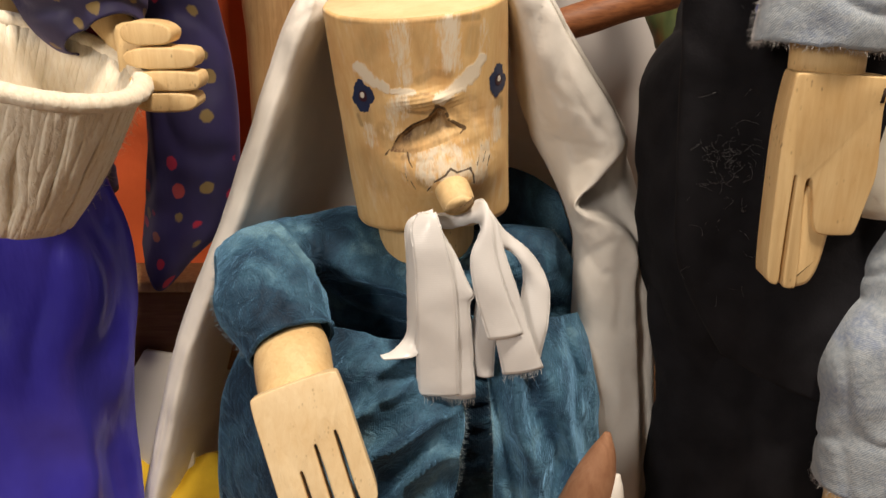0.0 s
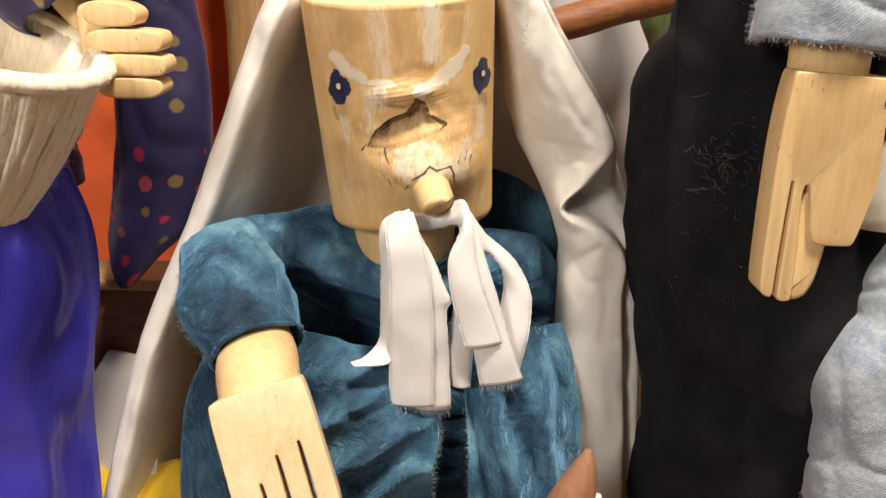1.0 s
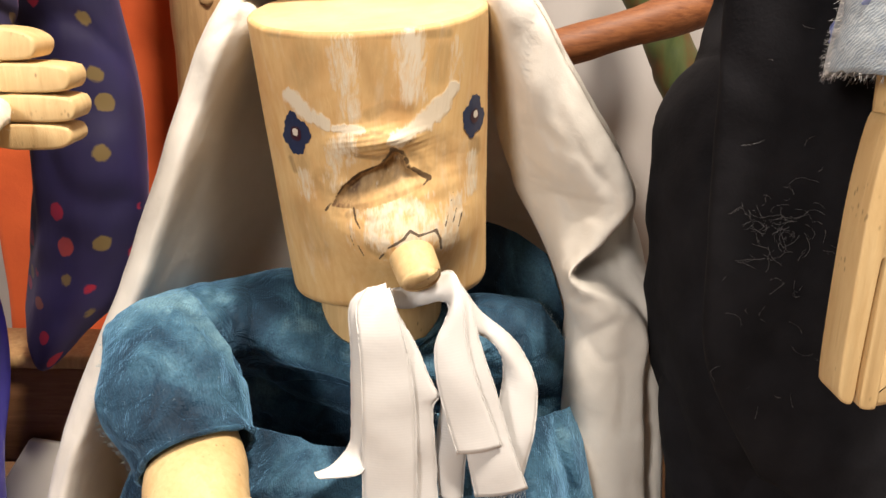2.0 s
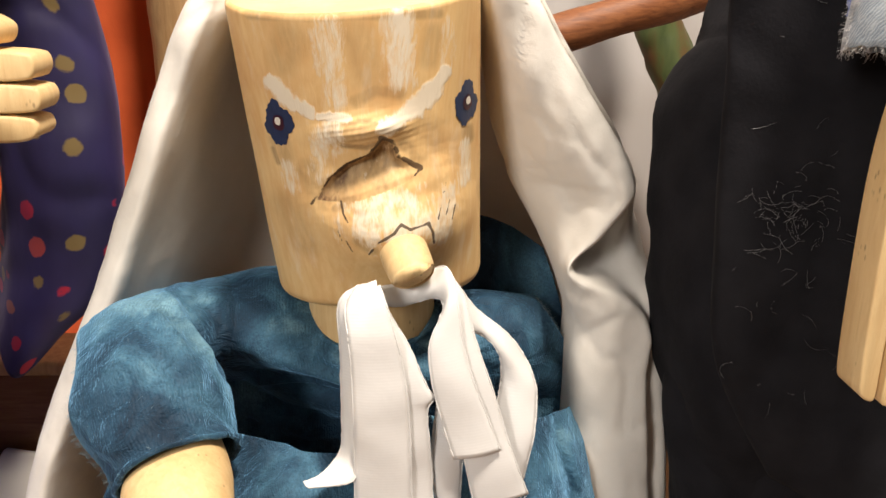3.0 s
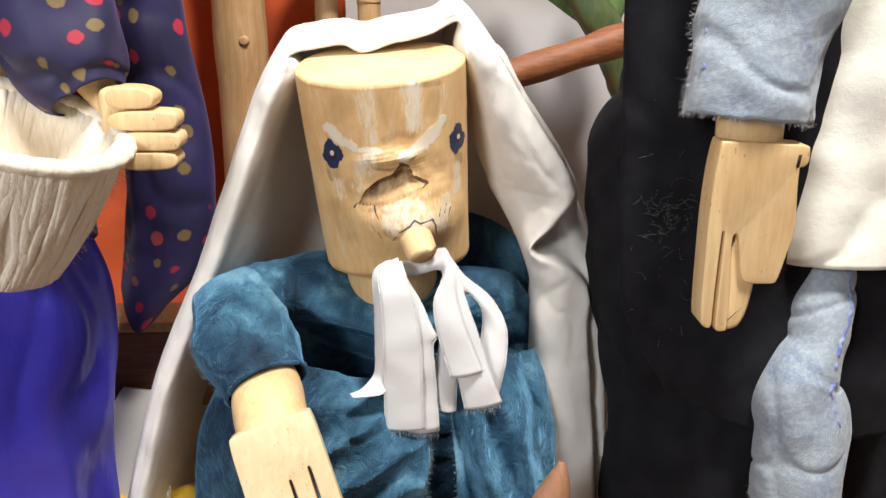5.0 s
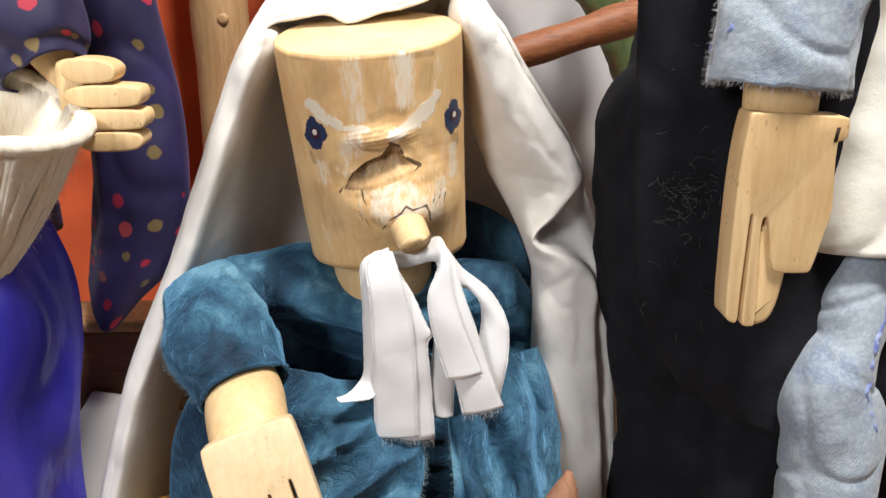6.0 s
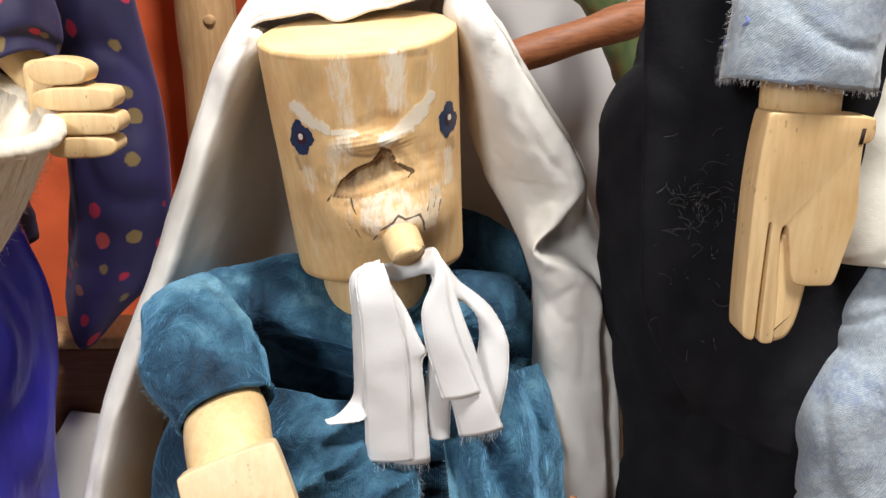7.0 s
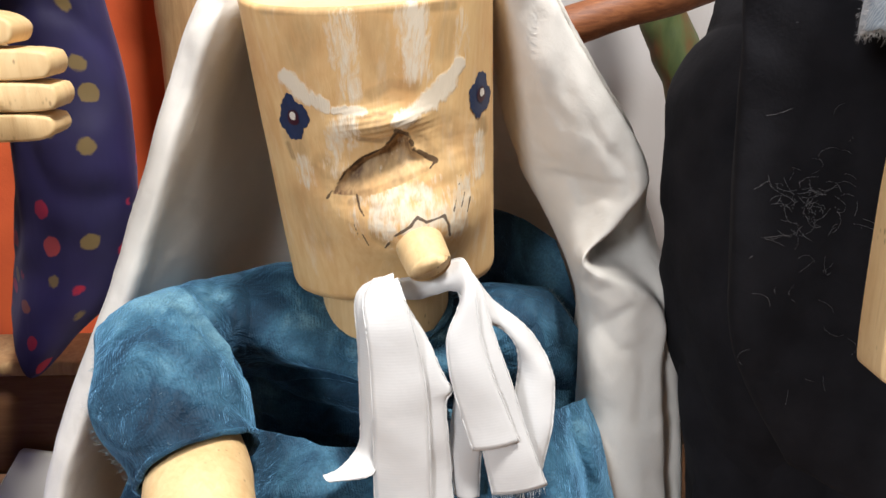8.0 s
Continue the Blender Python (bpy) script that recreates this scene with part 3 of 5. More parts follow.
def make_main_puppet():
    bm = bmesh.new()
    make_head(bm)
    # neck, hidden trunk and forearm
    add_tube(bm, [(-0.012, 0.560, 0.335, 0.034, 0.034), (-0.012, 0.560, 0.31, 0.034, 0.034), (-0.012, 0.562, 0.286, 0.0345, 0.0345)], 40, 10, 5)
    add_tube(bm, [(-0.012, 0.580, 0.275, 0.04, 0.020), (-0.012, 0.595, 0.12, 0.05, 0.025), (-0.012, 0.60, 0.0, 0.055, 0.03)], 24, 8, 5)
    add_tube(bm, [(-0.110, 0.497, 0.284, 0.018, 0.018), (-0.0950, 0.464, 0.2660, 0.0228, 0.0206), (-0.0905, 0.4465, 0.2597, 0.0236, 0.0212), (-0.0835, 0.424, 0.245, 0.0225, 0.019)], 40, 30, 5)
    carved_mitt(bm, frame_matrix(V(-0.085, 0.412, 0.269), (0.028, -0.030, -0.082), (0.12, -1, 0.35)), 6)
    # peg of the muzzle
    add_tube(bm, [(0.002, 0.500, 0.3675, 0.0108, 0.0105), (0.006, 0.487, 0.3610, 0.0108, 0.0105), (0.0092, 0.4770, 0.3560, 0.0102, 0.0098), (0.0097, 0.4757, 0.3552, 0.0092, 0.0090)], 26, 16, 5, squash=(1, 0, 0))
    # eyes
    for cx, cz, rx, seed in ((-0.0482, 0.4165, 0.0066, 4), (0.0333, 0.4240, 0.0052, 9)):
        face_patch(bm, splat(cx, cz, rx, 0.0096, seed, 78, 0.10), 2, 0.0003)
        face_patch(bm, splat(cx + 0.0004, cz + 0.0004, rx * 0.42, 0.0036, seed + 1, 16, 0.05), 3, 0.0005)
        face_patch(bm, splat(cx + 0.0004, cz + 0.0012, rx * 0.22, 0.0019, seed + 2, 12, 0.05), 1, 0.0008)
    ob = finish(bm, "wooden_puppet", [HEAD, WHITE_PAINT, NAVY_PAINT, RED_PAINT, DISC, LINDEN, PALE])
    tagged(ob, "log-headed carved wooden puppet with painted navy eyes and peg snout", "puppet", "puppets")


make_main_puppet()


def make_headscarf():
    """A white cotton cloth over the log: inner back, inner edge, ridge, outer edge, outer back."""
    left = [(-0.250, 0.02), (-0.216, 0.14), (-0.189, 0.228), (-0.148, 0.32), (-0.112, 0.411), (-0.090, 0.462)]
    # height; front face from x to x; how far the cloth falls back behind it; outer edge x; deep inner x
    right = [(0.478, 0.040, 0.058, 0.012, 0.066, 0.034), (0.448, 0.052, 0.076, 0.014, 0.085, 0.043), (0.412, 0.072, 0.100, 0.016, 0.110, 0.050), (0.396, 0.081, 0.110, 0.018, 0.119, 0.055),
             (0.384, 0.091, 0.1155, 0.020, 0.125, 0.060), (0.375, 0.098, 0.1155, 0.024, 0.129, 0.063), (0.357, 0.0926, 0.1035, 0.028, 0.134, 0.073), (0.3385, 0.0865, 0.0890, 0.026, 0.141, 0.083),
             (0.322, 0.0920, 0.118, 0.010, 0.1455, 0.090), (0.303, 0.0990, 0.130, 0.008, 0.148, 0.095), (0.272, 0.0970, 0.130, 0.010, 0.153, 0.095), (0.22, 0.100, 0.136, 0.012, 0.160, 0.098), (0.14, 0.109, 0.144, 0.012, 0.167, 0.106), (0.02, 0.118, 0.152, 0.012, 0.178, 0.115)]
    rows = []
    for x, z in left:
        f = max(0.0, min(1.0, (z - 0.22) / 0.12))
        rows.append([(x + 0.034 + f * (-0.069 - x), 0.652, z), (x + 0.036 + f * (-0.111 - x + 0.35 * (x + 0.09)), 0.628, z), (x + 0.016, 0.560, z), (x + 0.008, 0.538, z), (x + 0.001, 0.5375, z), (x - 0.006, 0.546, z), (x - 0.006, 0.575, z), (x + 0.03, 0.660, z)])
    top = [(-0.080, 0.474, 0.006), (-0.062, 0.479, 0.010), (-0.044, 0.4815, 0.010), (-0.029, 0.4765, 0.020), (-0.008, 0.483, 0.014), (0.014, 0.488, 0.010), (0.036, 0.497, 0.003)]
    for x, z, lift in top:
        rows.append([(x * 0.7, 0.650, z - 0.03), (x * 0.9, 0.610, z + 0.004), (x, 0.566, z), (x, 0.553, z - 0.0008), (x, 0.5525, z + 0.002), (x, 0.555, z + 0.005), (x * 1.02, 0.574, z + 0.012 + lift * 0.3), (x, 0.668, z - 0.02)])
    for z, xa, xb, rec, xs, xi in right:
        rows.append([(0.004, 0.662, z), (xi + 0.012, 0.624, z), (xi, 0.570, z), (xa, 0.532, z), (xb, 0.527, z), (xb + 0.25 * (xs - xb), 0.527 + rec, z), (xb + 0.75 * (xs - xb), 0.532 + rec, z), (xs, 0.592, z)])
    bm = bmesh.new()
    g = sheet_rows(rows, 105, 270)
    g = [[p + Vector((0, -1, 0.3)) * (0.0024 * noise.noise(Vector((p.x * 75, p.y * 40, p.z * 26))) + 0.0008 * noise.noise(Vector((p.x * 190, p.y * 60, p.z * 120))) - 0.0014 * max(0.0, 1 - 9 * abs(noise.noise(Vector((p.x * 44 + 5, p.y * 30, p.z * 24)))))) for p in r] for r in g]
    add_grid(bm, g)
    ob = finish(bm, "headscarf", COTTON, solid=0.0009)
    tagged(ob, "white cotton headscarf draped over the puppet's wooden log head", "headscarf")


make_headscarf()


def make_dress():
    t = thing("velvet_dress", "teal blue crushed velvet dress with frayed hems on puppet", "dress")
    # chest: over the shoulders, round the neck, sunk in below the collar bones
    cols = (-0.138, -0.100, -0.064, -0.040, -0.012, 0.020, 0.046, 0.078)
    back = (0.290, 0.298, 0.302, 0.300, 0.296, 0.296, 0.298, 0.292)
    crest = (0.311, 0.3185, 0.3255, 0.310, 0.300, 0.302, 0.3110, 0.3085)
    ctrl = [[(x, 0.605, z) for x, z in zip(cols, back)],
            [(x, 0.566, z) for x, z in zip(cols, crest)],
            [(-0.138, 0.548, 0.300), (-0.098, 0.540, 0.305), (-0.060, 0.534, 0.3045), (-0.040, 0.531, 0.2975), (-0.012, 0.522, 0.2915), (0.020, 0.527, 0.291), (0.052, 0.540, 0.298), (0.092, 0.556, 0.291)],
            [(-0.136, 0.550, 0.285), (-0.095, 0.536, 0.288), (-0.055, 0.529, 0.288), (-0.036, 0.527, 0.284), (-0.012, 0.521, 0.279), (0.022, 0.527, 0.276), (0.058, 0.540, 0.275), (0.106, 0.553, 0.264)],
            [(-0.134, 0.560, 0.262), (-0.092, 0.552, 0.266), (-0.052, 0.546, 0.268), (-0.034, 0.545, 0.266), (-0.010, 0.540, 0.262), (0.024, 0.543, 0.258), (0.062, 0.550, 0.255), (0.110, 0.556, 0.240)],
            [(-0.132, 0.562, 0.230), (-0.090, 0.558, 0.236), (-0.050, 0.552, 0.238), (-0.032, 0.550, 0.238), (-0.008, 0.545, 0.236), (0.026, 0.545, 0.232), (0.064, 0.550, 0.230), (0.112, 0.556, 0.215)],
            [(-0.130, 0.555, 0.002), (-0.088, 0.550, 0.002), (-0.048, 0.545, 0.002), (-0.030, 0.545, 0.002), (-0.006, 0.545, 0.002), (0.028, 0.545, 0.002), (0.068, 0.550, 0.002), (0.114, 0.556, 0.002)]]
    rows = sheet_rows(ctrl, 110, 130, 0.0016, 34, 2)
    for r in rows:
        for p in r:
            # slack folds that run across the chest towards the arm
            ph = (p.z * 0.93 + p.x * 0.36) / 0.021 + 0.5 * noise.noise(p * 22)
            p.y += 0.0042 * math.sin(2 * math.pi * ph) * max(0.0, min(1.0, (0.300 - p.z) / 0.018)) * max(0.0, min(1.0, (0.08 - abs(p.x + 0.02)) / 0.03))
    bm = bmesh.new()
    add_grid(bm, rows)
    bodice = part("bodice", bm, VELVET, t, solid=0.0012)
    hairs("edge_fringe", FRINGE, [r[-1] for r in rows[22:90] for _ in range(4)], 6, 0.0030, 0.9, (0.7, -0.4, 0.5), 0.00009, bodice, "pale frayed threads")
    crest_row = min(rows, key=lambda r: abs(r[30].y - 0.566))
    hairs("shoulder_fringe", FRINGE, [p for p in crest_row[4:52] for _ in range(3)], 26, 0.0026, 0.8, (0, -0.2, 1), 0.00008, bodice, "pale frayed threads")
    bm = bmesh.new()
    add_tube(bm, [(-0.012 + 0.0348 * math.sin(a), 0.560 - 0.0348 * math.cos(a), 0.2935 + 0.0125 * min(1.0, abs(a) / 1.5) ** 1.5, 0.0022, 0.0019) for a in np.linspace(-1.9, 1.9, 15)], 10, 80, wrinkle=0.0009, scale=150, squash=(0, 0, 1))
    part("neck_hem", bm, VELVET, t)
    # the back of the dress, standing up inside the headscarf
    bm = bmesh.new()
    ctrl = [[(0.020, 0.602, 0.353), (0.050, 0.600, 0.3465), (0.068, 0.597, 0.340), (0.086, 0.592, 0.329)],
            [(0.020, 0.594, 0.325), (0.050, 0.590, 0.322), (0.072, 0.588, 0.315), (0.094, 0.582, 0.305)],
            [(0.020, 0.588, 0.295), (0.052, 0.584, 0.292), (0.078, 0.578, 0.288), (0.099, 0.572, 0.278)],
            [(0.020, 0.585, 0.240), (0.054, 0.580, 0.240), (0.080, 0.572, 0.236), (0.100, 0.568, 0.230)]]
    add_grid(bm, sheet_rows(ctrl, 50, 60, 0.003, 40, 6))
    part("back_panel", bm, VELVET, t, solid=0.0012)
    bm = bmesh.new()
    rows = tube_rows([(-0.062, 0.566, 0.300, 0.020, 0.018), (-0.090, 0.556, 0.299, 0.022, 0.021), (-0.114, 0.540, 0.299, 0.026, 0.024), (-0.1215, 0.519, 0.2985, 0.0285, 0.029), (-0.1160, 0.499, 0.2920, 0.0325, 0.032),
                      (-0.1055, 0.482, 0.280, 0.0335, 0.0310), (-0.0945, 0.4655, 0.2660, 0.0285, 0.0265)], 110, 100, wrinkle=0.0032, scale=40, seed=7, squash=(1, 0, -0.22))
    for k, r in enumerate(rows):
        for p in r:
            # gathers at the elbow's crook and pulls towards the hem
            ph = (p.x * 0.5 + p.y * 0.75 - p.z * 0.45) / 0.017 + 0.8 * noise.noise(p * 28)
            w = math.exp(-((p.x + 0.095) / 0.030) ** 2 - ((p.y - 0.505) / 0.030) ** 2)
            p.z += 0.0026 * w * math.sin(2 * math.pi * ph)
            p.y += 0.0016 * w * math.cos(2 * math.pi * ph)
    add_grid(bm, rows, 0, True)
    sleeve = part("sleeve", bm, VELVET, t, solid=0.0014)
    rng = random.Random(3)
    seam = [min(r, key=lambda p: p.x) for r in rows[30:94]]
    hairs("seam_fringe", FRINGE, [p + V(0, rng.uniform(-0.003, 0.003), rng.uniform(-0.003, 0.003)) for p in seam for _ in range(8)], 4, 0.0030, 0.7, (-1, -0.4, 0), 0.00010, sleeve, "pale frayed threads")
    nap = [rows[rng.randrange(20, 96)][rng.randrange(110)] for _ in range(240)]
    hairs("loose_fibre", FRINGE, nap, 15, 0.0035, 1.4, (-0.2, -0.9, 0.3), 0.00006, sleeve, "pale loose fibres")
    hairs("hem_fringe", FRINGE, [p for p in rows[-3] for _ in range(3)], 5, 0.0022, 0.8, (0.2, -0.8, -0.3), 0.00008, sleeve, "pale frayed threads")
    bm = bmesh.new()
    ring = rows[-2]
    add_tube(bm, [(*p, 0.0015, 0.0013) for p in ring[::5]] + [(*ring[0], 0.0015, 0.0013)], 8, 110, wrinkle=0.0005, scale=200)
    part("sleeve_hem", bm, VELVET, sleeve)
    bm = bmesh.new()
    ctrl = [[(-0.125, 0.545, 0.25), (-0.07, 0.50, 0.262), (-0.03, 0.492, 0.258), (0.010, 0.505, 0.252)],
            [(-0.150, 0.530, 0.22), (-0.065, 0.470, 0.235), (-0.02, 0.462, 0.228), (0.014, 0.478, 0.215)],
            [(-0.166, 0.525, 0.16), (-0.07, 0.455, 0.18), (-0.02, 0.450, 0.18), (0.010, 0.466, 0.17)],
            [(-0.172, 0.525, 0.01), (-0.07, 0.455, 0.01), (-0.025, 0.452, 0.03), (-0.006, 0.468, 0.03)]]
    rows = sheet_rows(ctrl, 90, 90, 0.003, 26, 4)
    for r in rows:
        for p in r:
            ph = (p.x * 0.55 - p.z * 0.83) / 0.029 + 0.23 + 0.35 * noise.noise(p * 30)
            amp = 0.017 * math.exp(-((p.x + 0.02) / 0.06) ** 2) * max(0.15, min(1.0, (0.262 - p.z) / 0.03))
            p += V(-0.2, -0.9, 0.3) * (amp * (1 - 1.8 * abs(math.sin(math.pi * ph)) ** 0.7 * 0.5 - 0.3))
    add_grid(bm, rows)
    flap = part("skirt_flap", bm, VELVET, t, solid=0.0012)
    hairs("edge_fringe", FRINGE, [r[-1] for r in rows for _ in range(3)], 6, 0.0042, 1.0, (1, -0.2, -0.2), 0.00010, flap, "pale frayed threads")
    bm = bmesh.new()
    ctrl = [[(0.020, 0.52, 0.262), (0.05, 0.50, 0.268), (0.08, 0.515, 0.262), (0.10, 0.545, 0.255)],
            [(0.030, 0.485, 0.23), (0.05, 0.468, 0.235), (0.08, 0.485, 0.23), (0.105, 0.53, 0.225)],
            [(0.034, 0.475, 0.17), (0.057, 0.458, 0.17), (0.09, 0.475, 0.17), (0.115, 0.53, 0.17)],
            [(0.036, 0.475, 0.03), (0.06, 0.460, 0.03), (0.10, 0.475, 0.03), (0.12, 0.53, 0.03)]]
    rows = sheet_rows(ctrl, 90, 90, 0.003, 26, 9)
    for r in rows:
        for p in r:
            ph = (p.x + 0.15 * p.z) / 0.026 + 0.4 * noise.noise(p * 25)
            p += V(0, -0.9, 0.2) * (0.0085 * math.sin(2 * math.pi * ph) * min(1.0, max(0.0, (0.265 - p.z) / 0.04)))
    add_grid(bm, rows)
    flap = part("skirt_flap", bm, VELVET, t, solid=0.0012)
    hairs("edge_fringe", FRINGE, [r[0] for r in rows for _ in range(2)], 7, 0.003, 1.0, (-1, -0.2, -0.2), 0.00010, flap, "pale frayed threads")


make_dress()


def strip(name, path, parent, half=0.0145, label="", seed=0.0):
    """A ribbon length along (x, y, z, wx, wy, wz): centre and half-width direction."""
    pts = spline(path, 72)
    rows = []
    for q in pts:
        c, w = Vector(q[:3]), Vector(q[3:6])
        rows.append([c + w * s + Vector((0, -0.0024, 0)) * (1 - s * s) + Vector((0, -1, 0)) * 0.0018 * noise.noise(Vector((c.x * 50 + s * 0.5 + seed * 3.1, c.y * 50, c.z * 42))) for s in np.linspace(-1, 1, 11)])
    bm = bmesh.new()
    add_grid(bm, rows)
    ob = part(name, bm, RIBBON, parent, label, solid=0.0005)
    # woven edge cords
    for e in (0, -1):
        bm = bmesh.new()
        add_tube(bm, [(*r[e], 0.00045, 0.00045) for r in rows[::3]], 6, 64, wrinkle=0.00025, scale=900)
        part("edge_cord", bm, RIBBON, ob)
    if name == "tail":
        hairs("frayed_end", RIBBON, [p + (q - p) * f for p, q in zip(rows[-1], rows[-1][1:]) for f in (0.0, 0.33, 0.66)], int(seed * 7), 0.006, 0.35, (0, -0.1, -1), 0.00010, ob)
    return ob


def make_ribbon():
    """One long ribbon hung in an arch under the snout: doubled tails on both sides, a side loop and a curled short end."""
    t = thing("ribbon_bow", "white satin ribbon hung under the snout with frayed ends", "ribbon")
    strip("tail", [(-0.0047, 0.479, 0.3475, 0.002, 0, -0.0016), (-0.0096, 0.475, 0.3502, 0.0052, -0.002, 0.0012), (-0.0106, 0.470, 0.3440, 0.0086, -0.001, 0.0018), (-0.0083, 0.466, 0.3325, 0.0099, 0, 0.0006), (-0.0057, 0.465, 0.316, 0.0112, 0, 0),
                   (-0.0039, 0.465, 0.288, 0.0124, 0, 0), (-0.0035, 0.466, 0.246, 0.013, 0, 0), (-0.003, 0.467, 0.2305, 0.0131, 0, 0)], t, seed=1)
    strip("tail", [(-0.005, 0.480, 0.3454, 0.0027, 0, -0.004), (-0.0063, 0.474, 0.3392, 0.0063, 0, -0.002), (-0.001, 0.471, 0.323, 0.0095, 0, 0), (0.0034, 0.470, 0.307, 0.0118, 0, 0), (0.0061, 0.470, 0.2992, 0.0131, 0, 0), (0.005, 0.470, 0.2918, 0.0114, 0, 0),
                   (0.0065, 0.471, 0.267, 0.0117, 0, 0), (0.0090, 0.472, 0.226, 0.0119, 0, 0)], t, seed=5)
    strip("curled_tail", [(-0.0055, 0.480, 0.3481, 0.0007, 0, -0.0027), (-0.0149, 0.477, 0.3428, 0.0071, -0.001, 0), (-0.0153, 0.474, 0.317, 0.0071, -0.002, 0), (-0.0168, 0.473, 0.2896, 0.0055, -0.003, 0), (-0.0188, 0.471, 0.2697, 0.004, -0.003, -0.0023), (-0.022, 0.468, 0.2623, 0.0056, -0.003, -0.0019),
                          (-0.0277, 0.465, 0.2598, 0.0057, -0.002, -0.0008), (-0.0369, 0.463, 0.2591, 0.0023, 0, -0.0014)], t, seed=3)
    strip("arch", [(-0.0033, 0.480, 0.3438, -0.001, 0.001, 0.004), (0.0034, 0.485, 0.3423, 0, 0.002, 0.0046), (0.0111, 0.487, 0.3431, 0, 0.002, 0.0046), (0.0189, 0.485, 0.3479, 0, 0.002, 0.0060), (0.0242, 0.479, 0.3488, 0.0009, 0.001, 0.0074), (0.0252, 0.474, 0.3415, 0.0036, 0, 0.0056),
                   (0.0241, 0.470, 0.3264, 0.0070, 0, 0.0026), (0.0269, 0.468, 0.3096, 0.0088, 0, 0.0012), (0.0328, 0.467, 0.2904, 0.0100, 0, 0.0012), (0.0391, 0.466, 0.2718, 0.0105, 0, 0.0018)], t, seed=8)
    strip("tail", [(0.0214, 0.486, 0.349, 0.0015, 0, 0.0048), (0.0273, 0.478, 0.3424, 0.0041, 0, 0.0033), (0.0314, 0.474, 0.3231, 0.0065, 0, 0.0012), (0.0375, 0.472, 0.2961, 0.0097, 0, 0.0012), (0.0432, 0.470, 0.2739, 0.0108, 0, 0.0012), (0.0512, 0.470, 0.2459, 0.0126, 0, 0.0024)], t, seed=9)
    strip("loop", [(0.0251, 0.486, 0.3473, 0.0023, 0, 0.0032), (0.0349, 0.486, 0.3318, 0.0032, 0.002, 0.0035), (0.0477, 0.487, 0.3223, 0.0052, 0.003, 0), (0.0554, 0.486, 0.3123, 0.0065, 0.003, -0.0023), (0.0588, 0.484, 0.3009, 0.0079, 0, -0.0016), (0.0585, 0.482, 0.2895, 0.0092, 0, 0.0005),
                   (0.057, 0.479, 0.273, 0.0093, 0, 0), (0.0544, 0.477, 0.2518, 0.0078, 0, -0.001)], t, seed=4)
    strip("short_tail", [(0.0281, 0.480, 0.3078, 0.0045, 0, 0), (0.0263, 0.477, 0.2863, 0.0059, 0, 0), (0.026, 0.475, 0.2668, 0.0071, 0, 0), (0.0268, 0.475, 0.2398, 0.0056, 0, 0)], t, seed=2)


make_ribbon()


